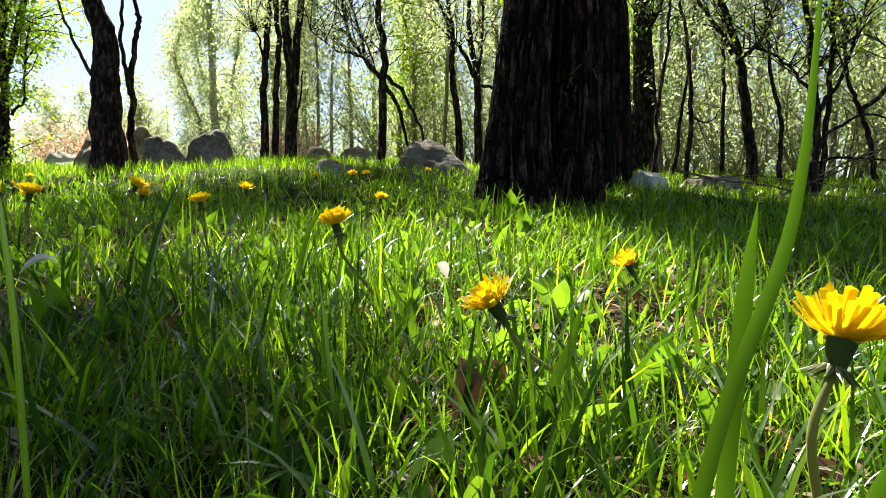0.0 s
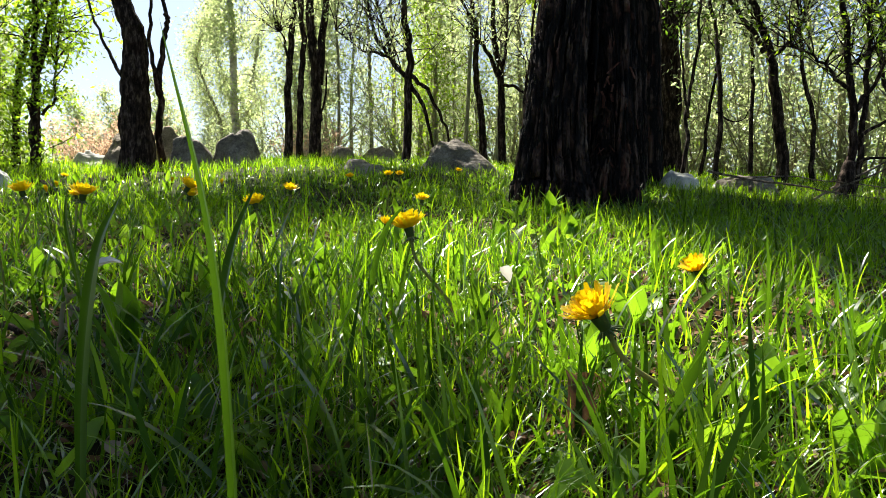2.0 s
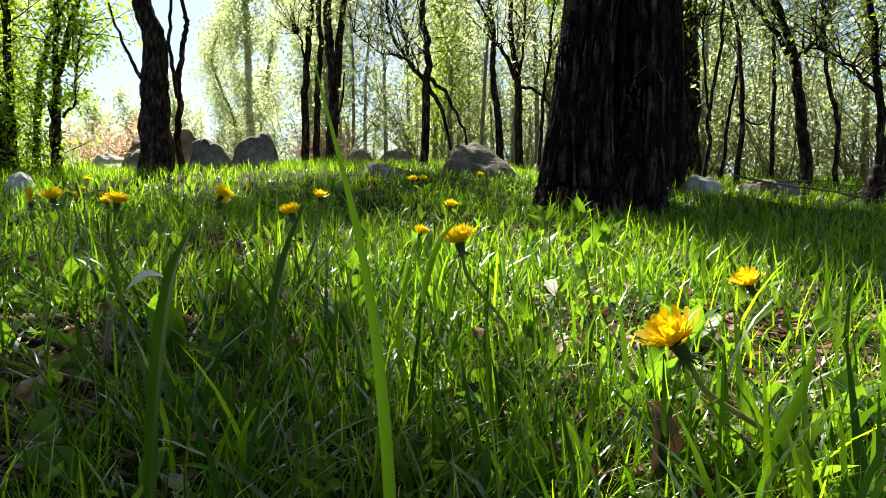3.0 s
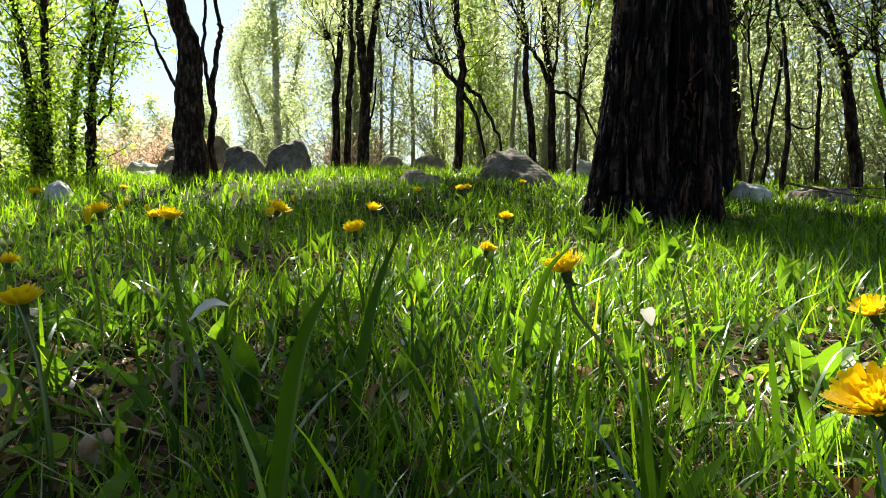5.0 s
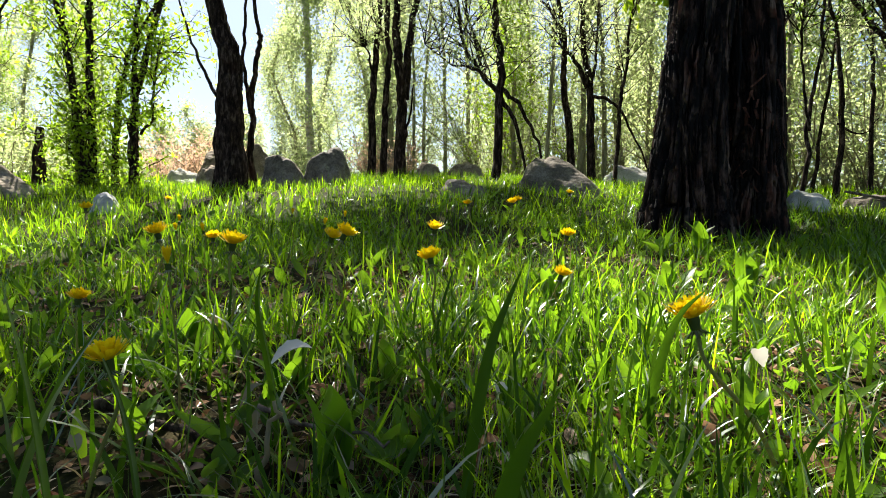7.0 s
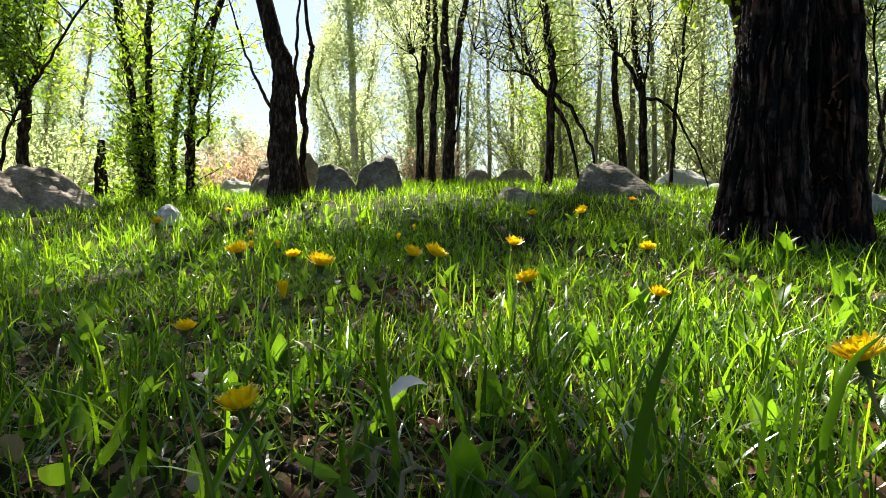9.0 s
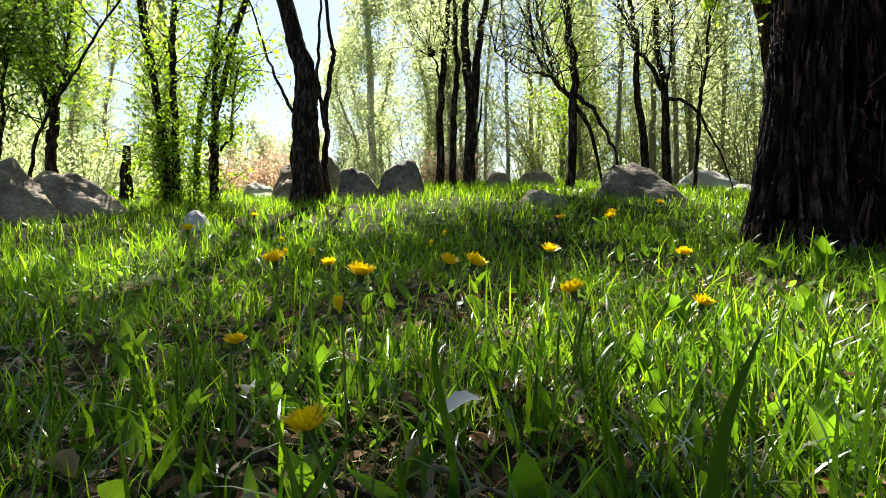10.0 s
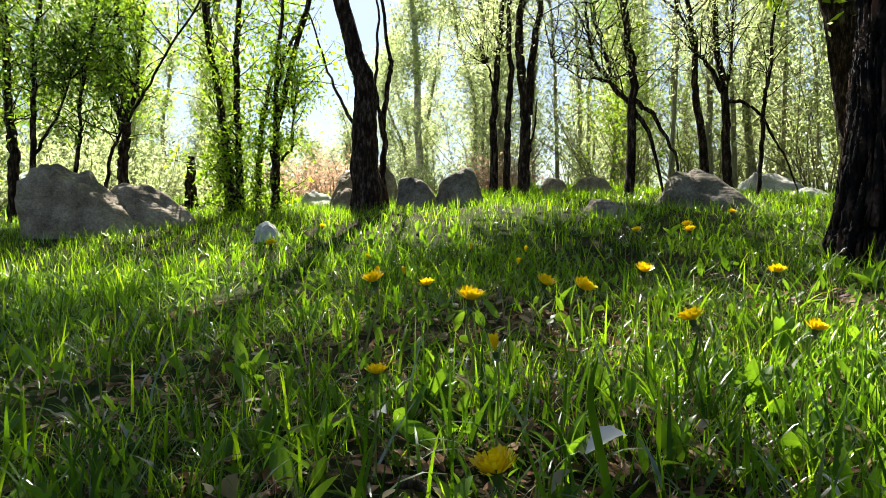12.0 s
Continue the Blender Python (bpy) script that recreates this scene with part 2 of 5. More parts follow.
def mesh_object(name, verts, faces, mat, smooth=True, parent=None, label=""):
    me = bpy.data.meshes.new(name)
    me.from_pydata(np.asarray(verts).tolist(), [], faces if isinstance(faces, list) else faces.tolist())
    me.materials.append(mat)
    if smooth:
        me.polygons.foreach_set("use_smooth", [True] * len(me.polygons))
    me.update()
    ob = new(name, me)
    if parent is not None:
        ob.parent = parent
    if label:
        ob["label"] = label
    return ob


def thing(name, x, y, z=None):
    ob = new(name)
    ob.location = (x, y, float(ground_z(x, y)) if z is None else z)
    ob.empty_display_size = 0.1
    return ob


def build_ground():
    radii = np.concatenate([np.linspace(0.05, 12, 150), 12 * (600 / 12) ** np.linspace(0.02, 1, 50)])
    angles = np.linspace(0, 2 * math.pi, 180, endpoint=False)
    rr, aa = np.meshgrid(radii, angles, indexing="ij")
    x, y = rr * np.cos(aa), rr * np.sin(aa) + 1.5
    verts = np.stack([x, y, ground_z(x, y)], -1).reshape(-1, 3)
    n, k = len(radii), len(angles)
    i, j = np.meshgrid(np.arange(n - 1), np.arange(k), indexing="ij")
    j2 = (j + 1) % k
    faces = np.stack([i * k + j, (i + 1) * k + j, (i + 1) * k + j2, i * k + j2], -1).reshape(-1, 4).tolist()
    faces.append(list(range(k)))
    ob = mesh_object("ground", verts, faces, SOIL)
    tagged(ob, "uneven brown soil with leaf litter under the grass", "ground", kind="structure")


build_ground()


# ---- shapes shared by the plants ----
def tube(points, radii, sides=10, ripple=0.0, seed=0, lobes=0.0):
    """A tapered tube along points; ripple roughens it, lobes make deep upright furrows. Gives verts and faces."""
    pts, radii = np.asarray(points, float), np.asarray(radii, float)
    t = np.gradient(pts, axis=0)
    t /= np.linalg.norm(t, axis=1, keepdims=True) + 1e-9
    ref = np.where(np.abs(t[:, :1]) > 0.9, [[0.0, 1.0, 0.0]], [[1.0, 0.0, 0.0]])
    u = np.cross(t, ref)
    u /= np.linalg.norm(u, axis=1, keepdims=True)
    v = np.cross(t, u)
    a = np.linspace(0, 2 * math.pi, sides, endpoint=False)
    r = np.repeat(radii[:, None], sides, 1)
    rng = np.random.default_rng(seed)
    if ripple or lobes:
        h = np.linspace(0, 1, len(pts))[:, None] * len(pts) / 10
        w = 0
        for k in (3, 5, 9, 14):
            w = w + np.sin(k * a[None] + rng.uniform(0, 6.28) + np.sin(h * rng.uniform(0.4, 1.2) + rng.uniform(0, 6)) * 1.4) * rng.uniform(0.5, 1) / k * 3
        r = r * (1 + ripple * w * 0.33)
        if lobes:
            for k in (7, 13, 23):
                s = np.sin(k * a[None] + 1.7 * np.sin(h * 0.9 + rng.uniform(0, 6) + 2.2 * np.sin(2 * a[None] + h * 0.35)) + rng.uniform(0, 6.28))
                gate = 0.55 + 0.45 * np.sin(h * 2.1 + 5 * np.sin(3 * a[None]) + rng.uniform(0, 6))
                r = r - radii[:, None] * lobes * np.maximum(0, 1 - np.abs(s) * 2.2) * gate
            r = r * (1 + lobes * 0.05 * rng.normal(0, 1, r.shape))
    ring = pts[:, None] + (np.cos(a)[None, :, None] * u[:, None] + np.sin(a)[None, :, None] * v[:, None]) * r[..., None]
    verts = ring.reshape(-1, 3)
    n = len(pts)
    i, j = np.meshgrid(np.arange(n - 1), np.arange(sides), indexing="ij")
    j2 = (j + 1) % sides
    faces = np.stack([i * sides + j, i * sides + j2, (i + 1) * sides + j2, (i + 1) * sides + j], -1).reshape(-1, 4).tolist()
    faces.append(list(range(sides))[::-1])
    faces.append([(n - 1) * sides + q for q in range(sides)])
    return verts, faces


def joined(pieces):
    verts, faces, k = [], [], 0
    for v, f in pieces:
        verts.append(np.asarray(v))
        faces += [[q + k for q in face] for face in f]
        k += len(v)
    return np.concatenate(verts), faces


def bent(points, steps, wobble=0.0, seed=0):
    """A smooth line through a few points (Catmull-Rom), with a slight wander."""
    p = np.asarray(points, float)
    p = np.concatenate([[2 * p[0] - p[1]], p, [2 * p[-1] - p[-2]]])
    out = []
    for k in range(1, len(p) - 2):
        s = np.linspace(0, 1, steps, endpoint=(k == len(p) - 3))[:, None]
        a, b, c, d = p[k - 1 : k + 3]
        out.append(0.5 * (2 * b + (c - a) * s + (2 * a - 5 * b + 4 * c - d) * s**2 + (3 * b - a - 3 * c + d) * s**3))
    line = np.concatenate(out)
    if wobble:
        rng = np.random.default_rng(seed)
        w = np.cumsum(rng.normal(0, 1, line.shape), 0)
        w -= np.linspace(0, 1, len(w))[:, None] * w[-1] + (1 - np.linspace(0, 1, len(w)))[:, None] * w[0]
        line = line + w * wobble / math.sqrt(len(w))
    return line


def leaves(pos, size, seed, droop=0.4, slim=0.45):
    """Folded, pointed leaves at the given places: 6 corners, 4 triangles' worth each."""
    rng = np.random.default_rng(seed)
    n = len(pos)
    d = rng.normal(0, 1, (n, 3))
    d[:, 2] -= droop
    d /= np.linalg.norm(d, axis=1, keepdims=True)
    s = np.cross(d, rng.normal(0, 1, (n, 3)))
    s /= np.linalg.norm(s, axis=1, keepdims=True)
    up = np.cross(s, d)
    L = (size * rng.uniform(0.6, 1.3, n))[:, None]
    W = L * slim
    v = np.stack([pos, pos + d * L * 0.5 + s * W * 0.5 + up * W * 0.15, pos + d * L, pos + d * L * 0.5 - s * W * 0.5 + up * W * 0.15], 1).reshape(-1, 3)
    q = np.arange(n)[:, None] * 4
    f = np.concatenate([q + [0, 1, 2], q + [0, 2, 3]], 0)
    return v, f


def trunk_radii(n, r, top, flare=0.5):
    h = np.linspace(0, 1, n)
    return r * (1 - (1 - top) * h) * (1 + flare * np.exp(-h * n / 2.2))


def spray(start, way, length, rng, steps=5, sag=-0.15):
    """One twig: a bending line from start."""
    pts = [np.asarray(start, float)]
    w = np.asarray(way, float)
    w = w / np.linalg.norm(w)
    for k in range(steps):
        w = w + rng.normal(0, 0.18, 3) + [0, 0, sag / steps]
        w /= np.linalg.norm(w)
        pts.append(pts[-1] + w * length / steps)
    return np.array(pts)


def shading_head(root, lines, centre, radius, count, size, leaf_mat, bark, seed):
    """Leaves added out of view to shade the ground, dense round a point, on twigs from the nearest wood."""
    rng = np.random.default_rng(seed)
    wood = np.concatenate(lines)
    centre = np.array(centre, float)
    near = wood[np.argsort(np.linalg.norm(wood - centre, axis=1))[:8]]
    twigs, spots = [], []
    for k in range(int(26 + 26 * radius)):
        start = near[rng.integers(len(near))]
        goal = centre + rng.normal(0, 0.55, 3) * radius
        tw = bent([start, (start + goal) / 2 + rng.normal(0, 0.1, 3), goal, goal + rng.normal(0, 0.25, 3) * radius], 4)
        twigs.append(tube(tw, np.linspace(0.008, 0.002, len(tw)), 5))
        spots.append(tw[6:])
    v, f = joined(twigs)
    tagged(mesh_object("twigwork", v, f, bark, parent=root), kind="stuff")
    base = np.concatenate(spots)
    pos = base[rng.integers(len(base), size=count)] + rng.normal(0, 0.13, (count, 3))
    v, f = leaves(pos, size, seed + 1)
    mesh_object("crown", v, f, leaf_mat, smooth=False, parent=root)


def tree(name, x, y, stems, limbs, leaf_count, leaf_size, leaf_mat, bark, label, seed, crown_from=1.6, twig_len=0.7, twig_count=70, group="", low_sprouts=0, rise=2.6, shade_heads=()):
    """stems: lists of (dx, dy, height) with a foot radius; limbs: lists of (dx, dy, height) with a radius.
    Stems run on upward past the given points to a leafy top."""
    root = thing(name, x, y)
    rng = np.random.default_rng(seed)
    lines = []
    for k, (pts, r) in enumerate(stems):
        pts = [np.array(p, float) for p in pts]
        pts[0] = pts[0] - [0, 0, 0.12]
        last, step = pts[-1], pts[-1] - pts[-2]
        step = step / np.linalg.norm(step)
        extra = rise + rng.uniform(0, 0.8)
        pts += [last + step * extra * 0.5 + rng.normal(0, 0.08, 3), last + step * extra * 0.75 + [0, 0, extra * 0.3] + rng.normal(0, 0.15, 3)]
        line = bent(pts, 14, 0.06, seed + k)
        rad = trunk_radii(len(line), r * (0.92 if r > 0.1 else 0.74), 0.22, 0.35 if pts[0][2] < 0.2 else 0.1)
        v, f = tube(line, rad, 40 if r > 0.1 else 22, 0.2, seed + k, 0.2 if r > 0.1 else 0.14)
        mesh_object("trunk", v, f, bark, parent=root)
        lines.append((line, rad))
    for k, (pts, r) in enumerate(limbs):
        line = bent(pts, 7, 0.04, seed + 40 + k)
        rad = np.linspace(r, r * 0.35, len(line))
        v, f = tube(line, rad, 8, 0.08, seed + 60 + k)
        mesh_object("limb", v, f, bark, parent=root)
        lines.append((line, rad))
    twigs, spots = [], []
    for k in range(twig_count):
        line, rad = lines[rng.integers(len(lines))]
        high = np.nonzero(line[:, 2] > crown_from)[0]
        low = k < low_sprouts
        if low:
            high = np.nonzero(line[:, 2] < crown_from)[0]
        if not len(high):
            continue
        at = line[rng.choice(high)]
        ang = rng.uniform(0, 6.28)
        way = [math.cos(ang), math.sin(ang), rng.uniform(0.5, 1.8)]
        tw = spray(at, way, twig_len * rng.uniform(0.5, 1.5) * (0.6 if low else 1), rng, 5, -0.25)
        twigs.append(tube(tw, np.linspace(0.0055, 0.0014, len(tw)) * (1.0 + twig_len * 0.3), 4))
        for _ in range(3):
            q = tw[rng.integers(2, len(tw))]
            t2 = spray(q, rng.normal(0, 1, 3) + [0, 0, 0.1], twig_len * 0.4, rng, 3, -0.5)
            twigs.append(tube(t2, np.linspace(0.0026, 0.0012, len(t2)), 3))
            spots.append(t2)
        spots.append(tw[1:])
    if twigs:
        v, f = joined(twigs)
        tagged(mesh_object("twigwork", v, f, bark, parent=root), kind="stuff")
    if spots and leaf_count:
        base = np.concatenate(spots)
        pos = base[rng.integers(len(base), size=leaf_count)] + rng.normal(0, 0.055, (leaf_count, 3))
        v, f = leaves(pos, leaf_size, seed + 5)
        mesh_object("crown", v, f, leaf_mat, smooth=False, parent=root)
    # leafy clumps over the view, added to cast shade below
    for k, (c, r, count, size) in enumerate(shade_heads):
        shading_head(root, [line for line, _ in lines], c, r, count, size, leaf_mat, bark, seed + 90 + k)
    return tagged(root, label, "tree", group)


# ---- the old tree ----
def old_tree():
    x, y = 0.58, 3.33
    root = thing("old_tree", x, y)
    def stem(pts, r, top, sides, seed, lobes, flare=0.32):
        line = bent(pts, 26, 0.02, seed)
        v, f = tube(line, trunk_radii(len(line), r, top, 0.0) * (1 + flare * np.exp(-np.maximum(line[:, 2], 0) / 0.28)), sides, 0.07, seed, lobes)
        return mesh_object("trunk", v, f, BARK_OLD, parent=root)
    stem([(-0.17, -0.1, -0.2), (-0.17, -0.1, 0.15), (-0.13, -0.03, 0.75), (-0.08, 0.08, 1.25), (-0.05, 0.2, 2.0), (-0.15, 0.4, 3.8)], 0.165, 0.75, 260, 3, 0.34, 0.5)
    stem([(0.17, 0.07, -0.2), (0.165, 0.07, 0.3), (0.16, 0.1, 0.8), (0.17, 0.2, 1.4), (0.2, 0.3, 2.2), (0.4, 0.5, 3.8)], 0.12, 0.8, 240, 8, 0.34, 0.42)
    stem([(0.03, 0.2, -0.2), (0.03, 0.2, 0.3), (0.06, 0.26, 0.9), (0.1, 0.36, 1.6), (0.14, 0.5, 2.4)], 0.085, 0.8, 120, 18, 0.3, 0.3)
    stem([(0.86, 1.57, -0.2), (0.86, 1.57, 0.5), (0.84, 1.58, 1.4), (0.8, 1.6, 2.4), (1.1, 1.6, 3.9)], 0.1, 0.8, 60, 27, 0.15, 0.25)
    stem([(0.5, 1.12, -0.2), (0.5, 1.12, 0.5), (0.5, 1.12, 1.2), (0.47, 1.14, 2.2), (0.7, 1.1, 3.9)], 0.185, 0.85, 160, 21, 0.22, 0.2)
    # loose ridges of bark running up the trunks
    ridge_rng = np.random.default_rng(12)
    for k in range(46):
        left = k % 2
        cx, cy, rr = ((-0.15, -0.07, 0.17), (0.163, 0.085, 0.13))[left]
        a = ridge_rng.uniform(-2.9, -0.3)
        h0, ln = ridge_rng.uniform(0.05, 1.3), ridge_rng.uniform(0.18, 0.5)
        pts = []
        for q in np.linspace(0, 1, 5):
            h = h0 + ln * q
            lean = np.array([0.07 * max(h - 0.3, 0), 0.12 * max(h - 0.3, 0)]) if not left else np.array([0.0, 0.1 * max(h - 0.6, 0)])
            r2 = rr * (1 + 0.45 * math.exp(-h / 0.28)) + 0.002 + 0.012 * (1 - q) * ridge_rng.uniform(0.2, 1.0)
            pts.append((cx + lean[0] + math.cos(a + 0.1 * q) * r2, cy + lean[1] + math.sin(a + 0.1 * q) * r2, h))
        line = bent(pts, 4, 0.006, 300 + k)
        w = ridge_rng.uniform(0.006, 0.012) * np.sin(np.linspace(0.25, 2.9, len(line))) + 0.002
        v, f = tube(line, w, 6, 0.3, 320 + k)
        mesh_object("bark_ridge", v, f, BARK_OLD, parent=root)
    rng = np.random.default_rng(5)
    for k in range(34):
        a = rng.normal(-1.75, 0.45)
        h = abs(rng.normal(0.47, 0.14))
        c = np.array([0.163 + 0.15 * math.cos(a), 0.085 + 0.15 * math.sin(a), h])
        s = rng.uniform(0.012, 0.038)
        out = np.array([math.cos(a), math.sin(a), 0])
        side = np.array([-math.sin(a), math.cos(a), 0])
        tip = c + out * s * rng.uniform(0.2, 0.6) + np.array([0, 0, -s]) + side * rng.normal(0, s * 0.5)
        top = c + np.array([0, 0, s * 0.7])
        top = top + side * rng.normal(0, s * 0.5)
        quad = [top - side * s * rng.uniform(0.1, 0.35), top + side * s * rng.uniform(0.05, 0.3), tip + side * s * rng.uniform(0.05, 0.4), tip - side * s * rng.uniform(0.02, 0.2)]
        quad += [q + out * 0.004 for q in quad]
        mesh_object("bark_flake", np.array(quad), [[0, 1, 2, 3], [7, 6, 5, 4], [0, 4, 5, 1], [2, 6, 7, 3], [1, 5, 6, 2], [0, 3, 7, 4]], BARK_TORN, smooth=False, parent=root)
    limb_lines = []
    for k, (pts, r) in enumerate([
        ([(-0.2, 0.1, 3.7), (-0.7, 0.0, 4.6), (-1.5, -0.3, 5.4)], 0.09), ([(0.4, 0.1, 3.7), (0.9, -0.2, 4.6), (1.5, -0.5, 5.5)], 0.09),
        ([(-0.6, 0.7, 3.8), (-1.0, 1.2, 4.8), (-1.6, 1.6, 5.6)], 0.08), ([(0.9, 1.0, 3.8), (1.5, 1.3, 4.7), (2.2, 1.4, 5.4)], 0.08), ([(0.1, 0.2, 3.4), (0.2, 0.5, 4.8), (0.2, 0.4, 6.0)], 0.09),
        ([(0.15, 0.0, 2.2), (0.7, -0.2, 2.8), (1.3, -0.3, 3.3)], 0.05), ([(0.6, 0.9, 2.4), (1.2, 0.9, 2.9), (1.9, 0.8, 3.3)], 0.05), ([(0.0, 0.5, 2.5), (0.4, 0.9, 3.1), (0.9, 1.5, 3.6)], 0.05)]):
        line = bent(pts, 8, 0.06, 70 + k)
        limb_lines.append(line)
        v, f = tube(line, np.linspace(r, r * 0.4, len(line)), 9, 0.1, 80 + k)
        mesh_object("limb", v, f, BARK_OLD, parent=root)
    pos, twigs = [], []
    for k in range(210):
        line = limb_lines[rng.integers(len(limb_lines))]
        tw = spray(line[rng.integers(3, len(line))], rng.normal(0, 1, 3) + [0, 0, 0.2], rng.uniform(0.5, 1.3), rng, 6, -0.6)
        twigs.append(tube(tw, np.linspace(0.01, 0.003, len(tw)), 4))
        pos.append(tw[1:])
    v, f = joined(twigs)
    tagged(mesh_object("twigwork", v, f, BARK, parent=root), kind="stuff")
    pos = np.concatenate(pos)
    p = pos[rng.integers(len(pos), size=10500)] + rng.normal(0, 0.09, (10500, 3))
    v, f = leaves(p, 0.075, 9)
    mesh_object("crown", v, f, LEAF, smooth=False, parent=root)
    # added above the view to shade the grass right of the trunk
    for k, (c, r, count) in enumerate([((-0.42, 1.25, 3.4), 0.45, 3000), ((0.3, 1.5, 3.3), 0.8, 6000), ((-0.4, 1.9, 3.5), 0.65, 4600), ((1.3, 1.5, 3.7), 0.9, 6200), ((0.05, 2.6, 3.4), 0.75, 5000), ((-0.4, 2.38, 3.9), 0.75, 4600), ((-0.45, 1.6, 3.9), 0.45, 2200), ((0.1, 1.45, 3.6), 0.4, 2500), ((0.9, 2.7, 3.5), 0.8, 3800)]):
        shading_head(root, limb_lines, c, r, count, 0.1, LEAF, BARK, 150 + k)
    tagged(root, "large old tree with furrowed dark bark and several fused trunks", "tree")


old_tree()

# ---- the slim trees of the grove ----
# third limb and leafy clumps are unseen, added to shade the near-left grass
tree("tree", -2.83, 4.95, [([(0, 0, 0), (0.015, 0.0, 0.67), (-0.01, 0.02, 1.13), (-0.19, 0.03, 1.7)], 0.145), ([(0.06, 0.32, 0), (0.03, 0.3, 0.45), (0.03, 0.3, 0.95), (0.07, 0.32, 1.4), (0.02, 0.33, 1.75)], 0.045)],
     [([(-0.02, 0.02, 0.62), (-0.25, 0.1, 0.95), (-0.45, 0.2, 1.3), (-0.72, 0.3, 1.95)], 0.02), ([(0.04, 0.3, 0.7), (-0.02, 0.3, 1.1), (0.02, 0.3, 1.6), (-0.02, 0.3, 2.1)], 0.022), ([(0.0, 0.33, 2.3), (0.25, 0.1, 3.4), (0.48, -0.15, 4.3), (0.6, -0.28, 4.9)], 0.03)],
     3600, 0.06, LEAF, BARK, "dark leaning trunk with a slim second stem and thin spring leaves", 11, 2.2, 1.05, 150, rise=4.8, shade_heads=[((-0.58, -0.06, 4.6), 0.7, 1500, 0.1), ((0.25, -0.85, 4.6), 0.36, 1300, 0.1), ((0.42, -0.36, 4.6), 0.3, 620, 0.1), ((-1.7, 0.1, 4.3), 0.5, 1300, 0.1)])
# the leafy clump is unseen, added to shade the grass before the stones
tree("tree", -2.0, 6.7, [([(-0.08, 0.05, 0), (-0.02, 0.08, 1.17), (0.08, 0.1, 2.1)], 0.062), ([(0.10, -0.12, 0), (0.14, -0.1, 1.14), (0.18, -0.1, 2.06)], 0.05)],
     [([(-0.03, 0.08, 1.0), (-0.12, 0.08, 1.3), (-0.17, 0.1, 1.5)], 0.02)], 5200, 0.042, LEAF_YOUNG_HAZY, BARK, "pair of slim dark stems growing side by side", 23, 1.5, 0.7, 70, shade_heads=[((-0.9, -0.46, 4.2), 0.4, 900, 0.1)])
# its clump of leaves is added out of view to darken the grass below
tree("tree", -1.69, 6.38, [([(0, 0, 0), (0.06, 0.03, 0.9), (-0.02, 0.04, 1.54), (0.02, 0.06, 2.0)], 0.085)],
     [([(0.06, 0.03, 0.85), (0.11, 0.05, 1.48), (0.17, 0.08, 2.0), (0.12, 0.1, 2.8)], 0.05), ([(0.03, 0.02, 0.35), (0.12, 0.02, 0.62), (0.16, 0.02, 1.0)], 0.018)],
     5200, 0.042, LEAF_YOUNG_HAZY, BARK, "sinuous dark tree forking above its bare trunk", 31, 1.7, 0.7, 70, shade_heads=[((-0.75, -0.3, 3.6), 0.6, 2600, 0.09)])
tree("tree", -0.63, 5.8, [([(0, 0, 0), (0.01, 0.02, 0.89), (-0.02, 0.03, 1.41), (-0.06, 0.05, 1.85)], 0.058)],
     [([(0.02, 0, 0.89), (0.14, 0, 0.86), (0.27, 0.02, 0.73), (0.40, 0.03, 0.42), (0.42, 0.03, -0.02)], 0.026), ([(0.02, 0, 0.84), (0.15, 0, 0.57), (0.32, 0.01, -0.02)], 0.028),
      ([(0.0, 0, 0.86), (-0.23, 0, 1.2), (-0.33, 0, 1.5), (-0.40, 0, 1.9)], 0.024), ([(-0.1, 0, 1.0), (-0.4, 0.05, 1.12), (-0.7, 0.1, 1.35)], 0.014), ([(-0.15, 0, 1.1), (-0.3, 0.05, 1.6), (-0.25, 0.1, 2.1)], 0.014)],
     3200, 0.036, LEAF_YOUNG_HAZY, BARK, "dark tree with arching lower boughs beside a boulder", 37, 0.9, 0.6, 120)
tree("tree", 0.2, 7.2, [([(0, 0, 0), (-0.11, 0.02, 1.02), (-0.12, 0.04, 1.67), (-0.15, 0.06, 2.2)], 0.062), ([(0.21, 0.02, 0), (0.18, 0.05, 1.02), (0.10, 0.06, 1.48), (0.08, 0.08, 2.19)], 0.066)],
     [([(0.15, 0.04, 1.1), (-0.02, 0.03, 1.4), (-0.16, 0.03, 1.62), (-0.33, 0.03, 2.2)], 0.03), ([(0.2, 0.04, 1.0), (0.4, 0.05, 0.98), (0.55, 0.07, 0.83), (0.76, 0.08, 0.44), (0.9, 0.08, -0.05)], 0.022),
      ([(0.19, 0.04, 1.15), (0.26, 0.05, 1.5), (0.27, 0.05, 2.1)], 0.022)],
     3600, 0.04, LEAF_YOUNG_HAZY, BARK, "two dark trunks with crossing boughs behind a boulder", 41, 1.4, 0.7, 90)
tree("tree", 0.56, 6.45, [([(0, 0, 0), (0.07, 0.03, 0.78), (0.12, 0.05, 1.41)], 0.03)], [], 900, 0.045, LEAF_YOUNG_HAZY, BARK, "thin dark sapling with few leaves", 47, 0.9, 0.5, 35)
tree("tree", 1.92, 5.57, [([(0, 0, 0), (0.10, 0.03, 0.77), (0.17, 0.06, 1.75)], 0.026)], [([(0.08, 0, 0.6), (0.02, 0, 1.2), (0.02, 0, 1.9)], 0.014)], 900, 0.045, LEAF_DARK, BARK, "thin leaning sapling with dark bark", 53, 1.3, 0.5, 35)
